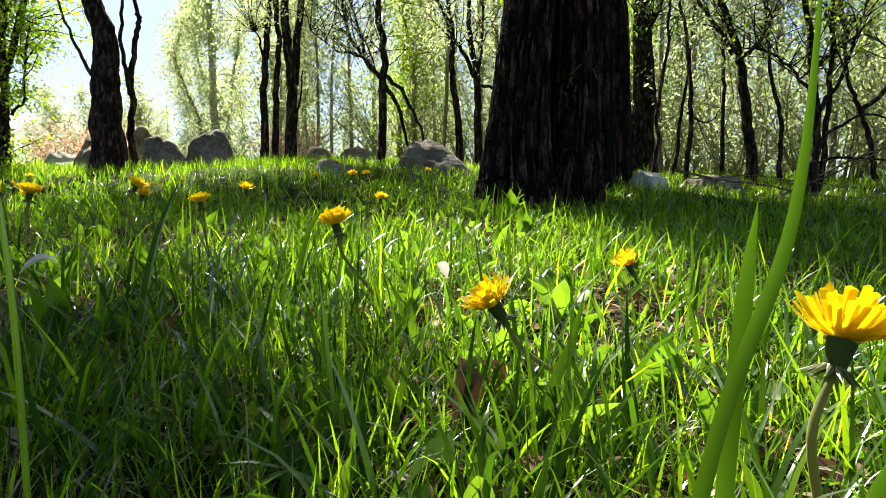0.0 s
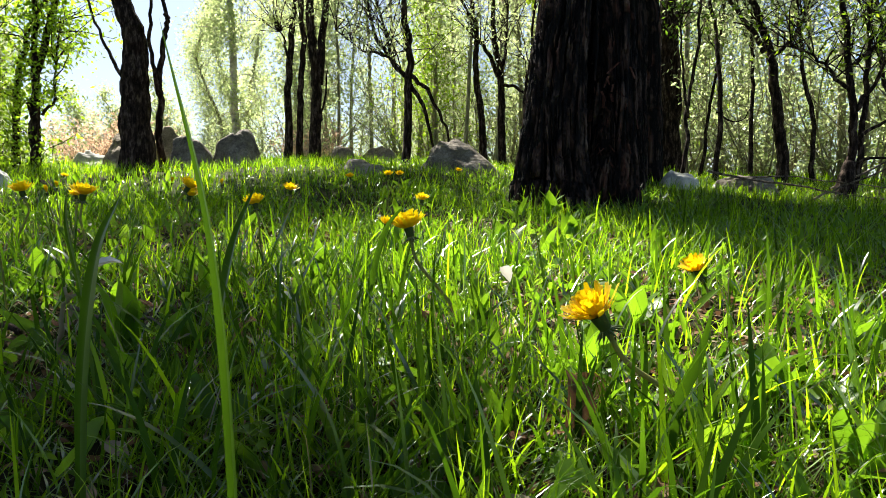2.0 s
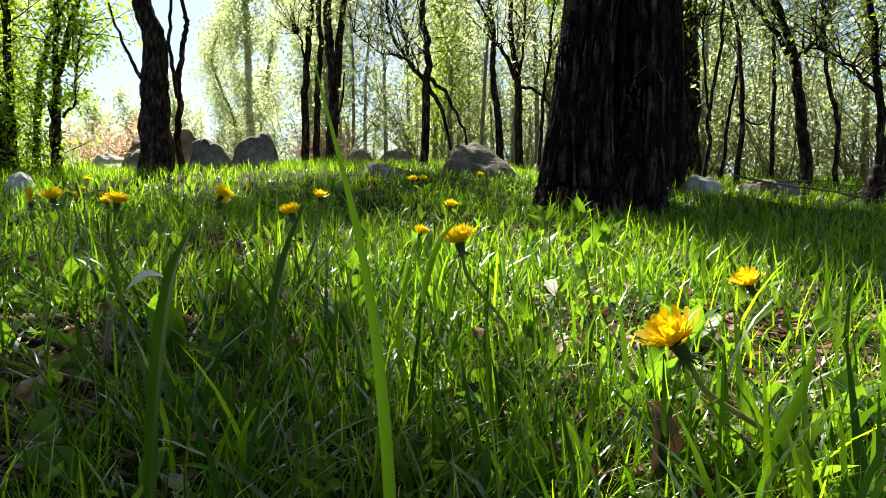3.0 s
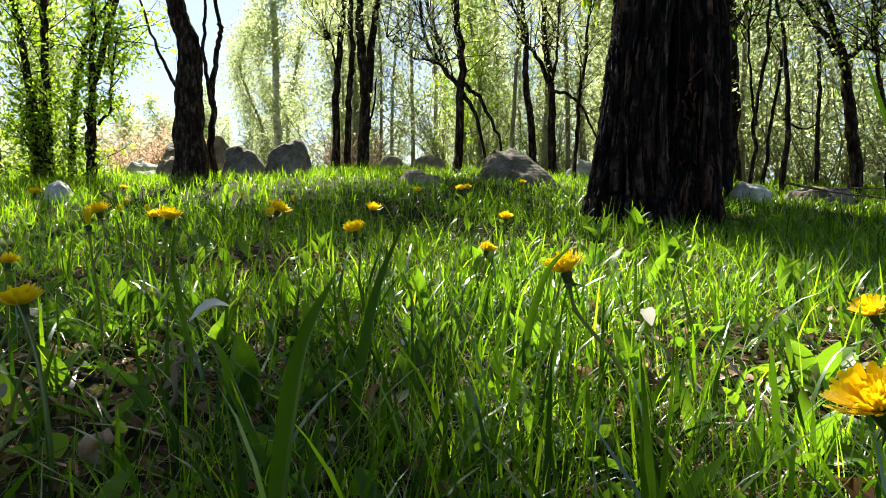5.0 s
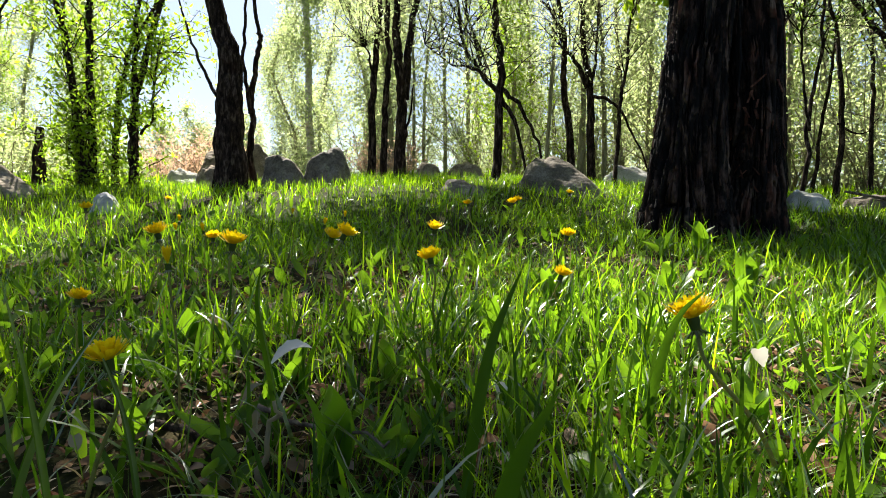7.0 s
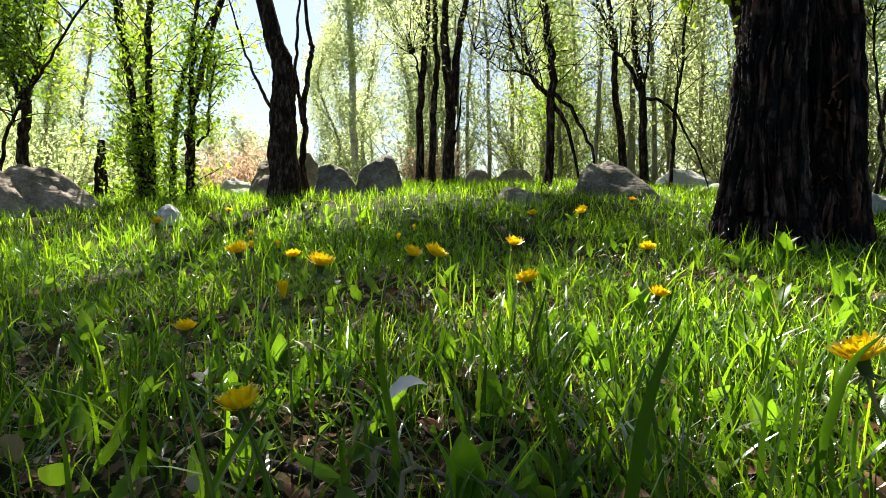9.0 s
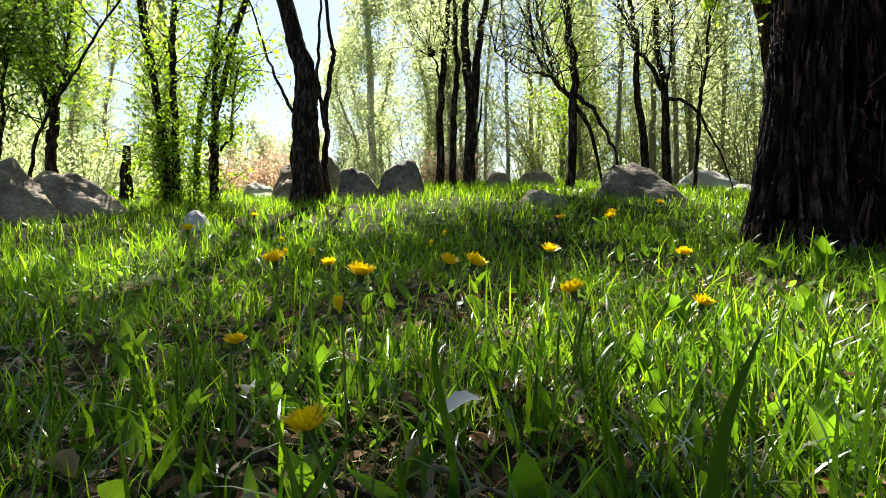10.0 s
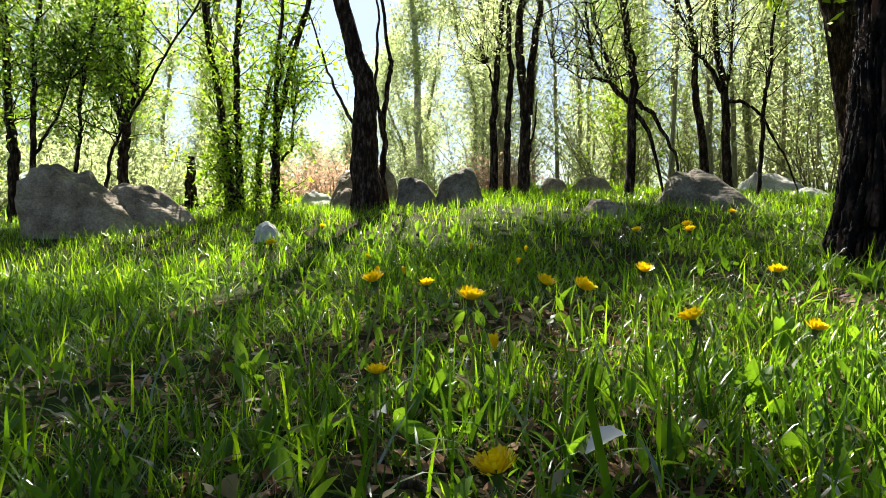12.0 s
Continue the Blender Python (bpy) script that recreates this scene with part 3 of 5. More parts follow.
tree("tree", 2.5, 6.14, [([(0, 0, 0), (0.0, 0.03, 1.08), (-0.10, 0.05, 1.87)], 0.036)], [([(0, 0.02, 0.7), (0.16, 0.02, 0.6), (0.36, 0.02, 0.75)], 0.012)], 1100, 0.045, LEAF_YOUNG_HAZY, BARK, "thin upright sapling with dark bark", 59, 1.3, 0.5, 40)
tree("tree", 3.14, 6.1, [([(0, 0, 0), (-0.10, 0.03, 0.9), (-0.2, 0.04, 1.4), (-0.34, 0.06, 1.95)], 0.075)], [([(-0.2, 0, 1.3), (-0.5, 0, 1.75), (-0.7, 0, 2.1)], 0.03), ([(-0.16, 0, 1.2), (0.1, 0, 1.55), (0.2, 0, 2.1)], 0.028)], 2600, 0.05, LEAF_YOUNG_HAZY, BARK, "dark leaning trunk with spreading boughs", 61, 1.5, 0.7, 80)
tree("tree", 3.1, 5.03, [([(0, 0, 0), (0.03, 0.03, 0.72), (-0.09, 0.06, 1.68)], 0.05), ([(0.1, 0.1, 0), (0.18, 0.1, 0.8), (0.16, 0.12, 1.7)], 0.036)],
     [([(0.03, 0, 0.7), (0.25, 0, 1.0), (0.42, 0, 1.6)], 0.022), ([(0.0, 0, 0.9), (-0.28, 0, 1.15), (-0.62, 0.05, 1.3)], 0.016), ([(0.1, 0, 0.5), (0.4, 0, 0.7), (0.8, 0, 0.6)], 0.016), ([(0.1, 0.1, 0.3), (0.45, 0, 0.36), (0.95, -0.1, 0.22)], 0.014), ([(0.05, 0, 1.1), (0.4, 0, 1.35), (0.7, 0, 1.2)], 0.013)],
     1900, 0.045, LEAF, BARK, "tangled dark tree with many crossing twigs in the shade", 67, 0.9, 0.65, 110)
tree("tree", 3.45, 6.1, [([(0, 0, 0), (-0.02, 0.02, 0.6), (-0.13, 0.04, 1.36), (-0.17, 0.05, 1.94)], 0.034)], [], 1200, 0.045, LEAF_YOUNG_HAZY, BARK, "thin dark sapling among undergrowth", 71, 1.2, 0.6, 45)
tree("tree", 4.45, 6.1, [([(0, 0, 0), (-0.1, 0.02, 0.5), (-0.33, 0.03, 0.95), (-0.44, 0.05, 1.95)], 0.04)], [([(-0.2, 0, 0.7), (0.1, 0, 1.1), (0.2, 0, 1.9)], 0.03)], 1900, 0.05, LEAF_YOUNG_HAZY, BARK, "dark crooked young tree", 73, 1.2, 0.7, 80)
tree("tree", 2.73, 7.1, [([(0, 0, 0), (0.18, 0.03, 1.05), (0.28, 0.06, 2.18)], 0.028)], [], 1200, 0.05, LEAF_YOUNG_HAZY, BARK, "thin leaning stem before the thicket", 79, 1.4, 0.6, 40)
tree("tree", 3.3, 7.1, [([(0, 0, 0), (0.02, 0.03, 1.18), (-0.05, 0.06, 2.18)], 0.035)], [], 1200, 0.05, LEAF_YOUNG_HAZY, BARK, "thin upright stem before the thicket", 83, 1.4, 0.6, 40)
tree("tree", -4.28, 5.07, [([(0, 0, 0), (-0.10, 0.0, 1.1), (-0.23, -0.05, 2.13)], 0.05), ([(0.03, 0.03, 0), (0.05, 0.03, 1.3), (0.1, 0.05, 2.13)], 0.05), ([(-0.06, 0.05, 0), (-0.2, 0.05, 0.9), (-0.28, 0.05, 2.1)], 0.03)],
     [], 8500, 0.05, LEAF, BARK, "cluster of leafy stems sprouting from one foot", 89, 0.75, 0.55, 190, low_sprouts=70)
tree("tree", -3.87, 5.2, [([(0, 0, 0), (0.02, 0, 0.5), (0.08, 0.03, 0.88), (0.38, 0.14, 2.11)], 0.06), ([(-0.03, 0.02, 0.3), (-0.02, 0.02, 0.7), (0.0, 0.0, 1.3), (0.12, 0.05, 2.1)], 0.042), ([(-0.28, 0.1, 0), (-0.3, 0.1, 0.5), (-0.25, 0.12, 0.95), (-0.12, 0.16, 1.35)], 0.05)],
     [([(0.05, 0, 0.5), (0.2, 0, 0.85), (0.24, 0, 1.3)], 0.014)], 7200, 0.048, LEAF, BARK, "leaning cluster of dark stems with low leafy shoots", 97, 0.9, 0.5, 120, low_sprouts=30)
tree("tree", -5.48, 4.92, [([(0, 0, 0), (0.02, 0, 0.6), (0.02, 0, 1.1), (-0.02, 0, 2.2)], 0.075)], [([(0.02, 0, 0.9), (0.2, 0, 1.3), (0.35, 0, 2.1)], 0.03), ([(0.02, 0, 1.0), (-0.12, 0, 1.5), (-0.1, 0, 2.2)], 0.028), ([(0, 0, 0.7), (0.25, -0.1, 0.95)], 0.02)], 7000, 0.05, LEAF, BARK, "dark tree with many upright shoots behind the boulders", 101, 1.1, 0.6, 130)
tree("tree", -5.72, 4.2, [([(0, 0, 0), (0.0, 0, 0.7), (0.01, 0, 1.3), (0.08, 0.03, 2.05)], 0.04)], [([(0.0, 0, 0.6), (0.2, 0.1, 1.0), (0.4, 0.2, 1.7)], 0.016)], 4600, 0.045, LEAF_DARK, BARK, "slim dark tree beside the boulders", 103, 1.1, 0.45, 70)
tree("tree", -6.3, 4.45, [([(0, 0, 0), (-0.02, 0, 0.6), (-0.05, 0, 1.1), (-0.02, 0, 2.0)], 0.075)], [], 6000, 0.05, LEAF, BARK, "dark trunk with reddish bark at the grove's edge", 107, 0.9, 0.6, 90)
tree("tree", -5.1, 4.3, [([(0, 0, 0), (0.1, 0.03, 0.55), (0.42, 0.05, 1.05)], 0.024), ([(-0.5, 0.2, 0), (-0.45, 0.2, 0.6), (-0.35, 0.2, 1.25)], 0.03)], [], 1500, 0.05, LEAF_DARK, BARK, "thin dark shoots leaning out behind a boulder", 109, 0.7, 0.5, 60)
tree("tree", 1.9, 7.6, [([(0, 0, 0), (-0.15, 0.0, 1.0), (-0.36, 0.0, 2.0), (-0.66, 0.0, 3.1)], 0.27)], [([(-0.4, 0, 2.2), (0.0, 0, 2.9), (0.2, 0, 3.6)], 0.05)], 2600, 0.05, LEAF_YOUNG_HAZY, BARK, "thick dark leaning trunk behind the old tree", 113, 3.4, 0.7, 60)
tree("tree", 2.63, 7.9, [([(0, 0, 0), (0.0, 0, 1.0), (-0.02, 0, 2.0), (-0.04, 0, 2.9)], 0.185)], [([(0, 0, 1.9), (0.25, 0, 2.5), (0.35, 0, 3.2)], 0.04)], 2200, 0.05, LEAF_YOUNG_HAZY, BARK, "straight dark trunk behind the old tree", 117, 2.4, 0.7, 60)


# ---- the thicket behind ----
def thicket_tree(name, height, spread, count, size, mat, bark, label, seed, start=0.12, lean=0.1):
    root = thing(name, 0, 0, 0)
    rng = np.random.default_rng(seed)
    line = bent([(0, 0, -0.2), (lean * rng.normal(), lean * rng.normal(), height * 0.35), (lean * 2 * rng.normal(), lean * 2 * rng.normal(), height * 0.7), (lean * 2 * rng.normal(), lean * 2 * rng.normal(), height)], 7, 0.08, seed)
    v, f = tube(line, np.linspace(0.011 * height, 0.003 * height, len(line)), 8, 0.08, seed)
    mesh_object("trunk", v, f, bark, parent=root)
    twigs, spots = [], []
    for k in range(58):
        h = rng.uniform(start, 1.0)
        at = line[int(h * (len(line) - 1))]
        ang = rng.uniform(0, 6.28)
        ln = spread * (1.15 - h) * rng.uniform(0.5, 1.2) + 0.25
        tw = spray(at, [math.cos(ang), math.sin(ang), rng.uniform(0.7, 2.0)], ln, rng, 5, -0.7)
        twigs.append(tube(tw, np.linspace(0.012, 0.004, len(tw)), 4))
        spots.append(tw[1:])
    v, f = joined(twigs)
    tagged(mesh_object("twigwork", v, f, bark, parent=root), kind="stuff")
    base = np.concatenate(spots)
    pos = base[rng.integers(len(base), size=count)] + rng.normal(0, 0.13, (count, 3)) * [1, 1, 1.3]
    v, f = leaves(pos, size, seed + 1, 0.5, 0.55)
    mesh_object("crown", v, f, mat, smooth=False, parent=root)
    return tagged(root, label, "tree", "thicket trees")


def place_thicket():
    rng = np.random.default_rng(77)
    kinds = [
        thicket_tree("thicket_tree", 6.5, 1.0, 6200, 0.075, LEAF_YOUNG_HAZY, BARK_PALE, "slim pale-barked tree with yellow-green spring leaves", 201),
        thicket_tree("thicket_tree", 7.5, 0.8, 6200, 0.075, LEAF_YOUNG_HAZY, BARK_PALE, "tall straight young poplar with yellow-green leaves", 202),
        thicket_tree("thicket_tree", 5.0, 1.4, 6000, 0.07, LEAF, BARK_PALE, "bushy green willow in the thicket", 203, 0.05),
        thicket_tree("thicket_tree", 6.0, 1.2, 5200, 0.075, LEAF_YOUNG_HAZY, BARK_PALE, "sparse leafing tree with a bare stem", 204, 0.2, 0.2),
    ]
    used = [False] * 4
    spots = []
    for k in range(900):
        a = math.radians(rng.uniform(-62, 100))            # degrees left of +y
        d = rng.uniform(9.5, 30)
        open_sky = 22 < math.degrees(a) < 38
        if open_sky and d < 24:
            continue
        if math.degrees(a) < -12 and d > 17 and rng.uniform() < 0.6:
            continue
        if math.degrees(a) > 47 and d < 11:
            continue
        x, y = -0.3 - d * math.sin(a), 0.2 + d * math.cos(a)
        if any((x - p) ** 2 + (y - q) ** 2 < (0.85 + 0.045 * d) ** 2 for p, q in spots):
            continue
        spots.append((x, y))
        if len(spots) >= 105:
            break
    for x, y in spots:
        k = rng.choice(4, p=[0.32, 0.3, 0.2, 0.18])
        s = rng.uniform(0.75, 1.2)
        if 22 < math.degrees(math.atan2(-(x + 0.3), y)) < 38:
            s *= 0.5
        m = pose(x, y, float(ground_z(x, y)) - 0.05, rng.normal(0, 2), rng.normal(0, 2), rng.uniform(0, 360)) @ Matrix.Diagonal((s, s, s, 1))
        if not used[k]:
            used[k] = True
            kinds[k].matrix_basis = m
        else:
            copy_thing(kinds[k], m @ Matrix.Diagonal((*[1 / q for q in kinds[k].scale], 1)))


place_thicket()
pole_kind = thicket_tree("young_poplar", 5.6, 0.35, 1000, 0.055, LEAF_YOUNG_HAZY, BARK_PALE, "thin straight young poplar with a pale bare stem", 221, 0.3, 0.06)
pole_rng = np.random.default_rng(41)
for k in range(44):
    pa, pd = math.radians(-50 + 66 * (k + pole_rng.uniform(0.1, 0.9)) / 44), pole_rng.uniform(8.6, 13.0)
    px, py, ps = -0.3 - pd * math.sin(pa), 0.2 + pd * math.cos(pa), pole_rng.uniform(0.45, 0.85)
    m = pose(px, py, float(ground_z(px, py)) - 0.05, pole_rng.normal(0, 1.5), pole_rng.normal(0, 1.5), pole_rng.uniform(0, 360)) @ Matrix.Diagonal((ps, ps, 1.0, 1))
    if k:
        copy_thing(pole_kind, m @ Matrix.Diagonal((*[1 / q for q in pole_kind.scale], 1)))
    else:
        pole_kind.matrix_basis = m
far_kind = thicket_tree("far_tree", 3.0, 0.9, 3600, 0.085, LEAF_YOUNG_HAZY, BARK_PALE, "low far-off tree pale green against the sky", 211, 0.05)
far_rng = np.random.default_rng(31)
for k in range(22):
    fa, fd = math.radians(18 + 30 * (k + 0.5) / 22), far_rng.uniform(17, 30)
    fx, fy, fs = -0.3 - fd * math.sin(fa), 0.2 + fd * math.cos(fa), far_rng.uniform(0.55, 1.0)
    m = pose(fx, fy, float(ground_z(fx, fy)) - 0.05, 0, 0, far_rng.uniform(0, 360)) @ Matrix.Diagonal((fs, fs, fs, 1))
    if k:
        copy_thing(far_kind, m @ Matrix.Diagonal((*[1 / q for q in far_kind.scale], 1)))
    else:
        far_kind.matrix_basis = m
tree_pop = thicket_tree("poplar", 9.5, 1.1, 15000, 0.075, LEAF_YOUNG_HAZY, BARK_WHITE, "tall column-shaped poplar with a pale trunk", 301, 0.16, 0.05)
tree_pop.matrix_basis = pose(-5.3, 13.6, float(ground_z(-5.3, 13.6)) - 0.05)


def bush(name, x, y, radius, height, count, size, mat, label, seed, twig_mat=BARK_PALE):
    root = thing(name, x, y)
    rng = np.random.default_rng(seed)
    twigs, spots = [], []
    for k in range(40):
        ang, out = rng.uniform(0, 6.28), rng.uniform(0.1, 1.0)
        tw = spray([math.cos(ang) * radius * 0.25, math.sin(ang) * radius * 0.25, -0.05], [math.cos(ang) * out * radius, math.sin(ang) * out * radius, height], height * rng.uniform(0.6, 1.05), rng, 6, -0.3)
        twigs.append(tube(tw, np.linspace(0.012, 0.003, len(tw)), 4))
        spots.append(tw[1:])
    v, f = joined(twigs)
    tagged(mesh_object("twigwork", v, f, twig_mat, parent=root), kind="stuff")
    base = np.concatenate(spots)
    pos = base[rng.integers(len(base), size=count)] + rng.normal(0, 0.10, (count, 3)) * [1, 1, 0.8]
    pos[:, 2] = np.abs(pos[:, 2])
    v, f = leaves(pos, size, seed + 1, 0.2, 0.5)
    mesh_object("foliage", v, f, mat, smooth=False, parent=root)
    return tagged(root, label, "bush")


for k, (a, d, r, h, mat, label) in enumerate([
        (29, 12, 1.0, 1.2, REED, "dry pinkish-tan reed clump"), (32, 13, 1.0, 1.15, REED, "dry pinkish-tan reed clump"), (30, 18, 1.4, 1.5, LEAF_DARK, "round grey-green bush far off"),
        (24, 13, 1.0, 0.9, LEAF_YOUNG_HAZY, "low yellow-green bush beyond the stones"), (20, 12, 0.9, 1.0, LEAF_YOUNG_HAZY, "low yellow-green bush beyond the stones"), (27, 16, 1.2, 1.0, LEAF_YOUNG_HAZY, "low yellow-green bush beyond the stones"),
        (40, 13, 1.2, 1.1, LEAF_YOUNG_HAZY, "low yellow-green bush beyond the stones"), (45, 12, 1.2, 1.3, LEAF_YOUNG_HAZY, "yellow-green bush behind the stems"), (50, 10, 1.1, 1.3, LEAF_YOUNG_HAZY, "yellow-green bush behind the stems"),
        (57, 9.5, 1.1, 1.4, LEAF_YOUNG_HAZY, "yellow-green bush behind the stems"), (64, 9, 1.1, 1.4, LEAF, "green bush behind the boulders"), (13, 10.5, 0.9, 0.9, REED, "dry tan brush at the thicket's foot"),
        (3, 10.5, 1.3, 2.6, LEAF_YOUNG_HAZY, "leafy undergrowth at the thicket's foot"), (-5, 10.5, 1.3, 2.6, LEAF_YOUNG_HAZY, "leafy undergrowth at the thicket's foot"), (-14, 10, 1.3, 2.6, LEAF_YOUNG_HAZY, "leafy undergrowth at the thicket's foot"),
        (-21, 9.5, 1.3, 2.6, LEAF_YOUNG_HAZY, "leafy undergrowth at the thicket's foot"), (-28, 9, 1.3, 2.6, LEAF_YOUNG_HAZY, "leafy undergrowth at the thicket's foot"), (-35, 9, 1.3, 2.6, LEAF_YOUNG_HAZY, "leafy undergrowth at the thicket's foot"), (-42, 8.5, 1.3, 2.6, LEAF_YOUNG_HAZY, "leafy undergrowth at the thicket's foot")]):
    a = math.radians(a)
    bush("bush", -0.3 - d * math.sin(a), 0.2 + d * math.cos(a), r, h, 4600 if h > 2 else 3000, 0.062, mat, label, 400 + k)


far_bush_rng = np.random.default_rng(61)
for k in range(10):
    a, d = math.radians(-50 + 66 * (k + far_bush_rng.uniform(0.2, 0.8)) / 10), far_bush_rng.uniform(12.0, 15.0)
    bush("bush", -0.3 - d * math.sin(a), 0.2 + d * math.cos(a), 1.5, far_bush_rng.uniform(2.4, 3.6), 2600, 0.075, LEAF_YOUNG_HAZY, "tall yellow-green undergrowth deep in the thicket", 450 + k)


# ---- stones ----
def boulder(x, y, w, h, label, seed, mat=STONE, depth=0.8, turn=0.0, peak=0.0, sink=0.25, facets=9, taper=0.0):
    """A weathered block: a ball cut by random planes, then roughened. h is its height over the soil, peak leans its top sideways."""
    rng = np.random.default_rng(seed)
    bm = bmesh.new()
    bmesh.ops.create_icosphere(bm, subdivisions=5, radius=1.0)
    co = np.array([v.co[:] for v in bm.verts])
    co /= (np.abs(co) ** 2.05).sum(1, keepdims=True) ** (1 / 2.05)
    for k in range(facets):
        n = rng.normal(0, 1, 3)
        n[2] = abs(n[2]) * 0.8 + 0.1
        n /= np.linalg.norm(n)
        over = np.maximum(co @ n - rng.uniform(0.76, 0.97), 0)
        co -= n * over[:, None] * 0.8
    low = np.array([noise.fractal(Vector(c * 1.6) + Vector((seed, 0, 0)), 1.0, 2.0, 5) for c in co])
    mid = np.array([noise.fractal(Vector(c * 4.5) + Vector((0, seed, 0)), 0.9, 2.1, 4) for c in co])
    co *= (1 + 0.13 * low + 0.035 * mid)[:, None]
    top = co[:, 2].max()
    co[:, :2] *= 1 - taper * np.clip((co[:, 2:] + 0.35) / (top + 0.35), 0, 1)
    co[:, 0] += peak * np.maximum(co[:, 2], 0)
    co[:, 0] *= w / (np.ptp(co[:, 0]))
    co[:, 1] *= w * depth / (np.ptp(co[:, 1]))
    co[:, 2] = np.where(co[:, 2] > -0.35, (np.maximum(co[:, 2] + 0.35, 0) / (top + 0.35)) ** 0.86 * (h + sink) - sink, -sink)
    for v, c in zip(bm.verts, co):
        v.co = c
    me = bpy.data.meshes.new("boulder")
    bm.to_mesh(me)
    bm.free()
    me.materials.append(mat)
    me.polygons.foreach_set("use_smooth", [True] * len(me.polygons))
    ob = new("boulder", me)
    ob.matrix_basis = pose(x, y, float(ground_z(x, y)), 0, 0, turn)
    return tagged(ob, label, "boulder")


boulder(-0.05, 5.12, 0.98, 0.31, "grey layered boulder with a sloping back", 5, STONE, 0.8, -6, -0.4, taper=0.4)
boulder(-0.80, 4.2, 0.46, 0.11, "low dark stone half hidden in grass", 6, STONE, 0.8, 10)
boulder(-2.03, 5.1, 0.46, 0.33, "upright rounded grey boulder", 47, STONE, 0.9, 0, 0.05, facets=4)
boulder(-2.42, 5.05, 0.44, 0.29, "dark grey boulder with a pale cap", 8, STONE, 0.9, 15)
boulder(-3.35, 5.65, 0.40, 0.38, "buff boulder behind a tree", 9, STONE_WARM, 0.9)
boulder(-3.22, 6.25, 0.40, 0.44, "buff boulder behind a tree", 10, STONE_WARM, 0.9)
boulder(-3.18, 5.25, 0.36, 0.22, "low buff stone at a tree's foot", 11, STONE_WARM)
boulder(-1.36, 6.3, 0.34, 0.19, "low buff boulder under the trees", 12, STONE_WARM)
boulder(-0.98, 6.6, 0.62, 0.2, "low buff boulder under the trees", 13, STONE_WARM)
boulder(1.05, 8.2, 0.85, 0.28, "pale grey boulder under the trees", 14, STONE_PALE, 0.7, 0, -0.2)
boulder(1.25, 7.5, 0.55, 0.11, "flat pale stone in the grass", 15, STONE_PALE)
boulder(1.66, 4.85, 0.38, 0.15, "pale flat stone in the shade", 16, STONE_PALE)
boulder(2.35, 5.2, 0.60, 0.14, "flat grey stone under fallen branches", 17, STONE)
boulder(-4.70, 3.86, 0.98, 0.54, "large buff boulder with a sloping side", 18, STONE_WARM, 0.6, 42, -0.55, facets=4, taper=0.4)
boulder(-4.46, 4.23, 0.92, 0.36, "broad brown-grey boulder in the grass", 29, STONE_WARM, 0.7, 30, -0.3, taper=0.3)
boulder(-5.3, 4.25, 0.6, 0.42, "low grey boulder behind a larger one", 20, STONE, 0.8)
boulder(-5.45, 4.55, 0.5, 0.5, "grey boulder among thin stems", 21, STONE, 0.8)
boulder(-2.8, 3.42, 0.2, 0.12, "small pale pointed stone in the grass", 23, STONE_PALE, 0.7, 20, -0.3, 0.1)
boulder(-3.9, 6.0, 0.5, 0.2, "low pale stone beyond the trees", 24, STONE_PALE)


# stump and fallen wood
def stick(name, pts, r, label, seed, mat=TWIG, category="branch", sides=7):
    pts = np.array([(x, y, float(ground_z(x, y)) + h) for x, y, h in pts])
    line = bent(pts, 8, 0.02, seed)
    v, f = tube(line - line[0], np.linspace(r, r * 0.45, len(line)), sides, 0.12, seed)
    ob = mesh_object(name, v, f, mat)
    ob.location = line[0]
    return tagged(ob, label, category)


stick("stump", [(-5.29, 5.69, -0.1), (-5.29, 5.69, 0.3), (-5.27, 5.69, 0.62)], 0.08, "short broken dark stump", 1, BARK, "stump", 12)
stick("stump", [(2.9, 4.7, -0.1), (2.9, 4.7, 0.15), (2.92, 4.7, 0.33)], 0.09, "dark rotten stump in the shade", 2, BARK, "stump", 12)
stick("fallen_branch", [(1.75, 4.5, 0.16), (2.2, 4.42, 0.13), (2.8, 4.35, 0.05), (3.3, 4.2, 0.02)], 0.009, "long fallen grey branch in the shade", 3)
stick("fallen_branch", [(2.0, 4.6, 0.12), (2.5, 4.7, 0.18), (3.2, 4.6, 0.12)], 0.007, "thin fallen branch across stones", 4)
stick("fallen_branch", [(2.4, 4.3, 0.03), (2.7, 4.2, 0.2), (3.1, 4.0, 0.45)], 0.008, "bare dead branch sticking out of the grass", 5)
stick("fallen_branch", [(2.9, 4.9, 0.1), (3.4, 4.7, 0.4), (4.0, 4.6, 0.5)], 0.010, "bare dead branch leaning in the thicket", 6)


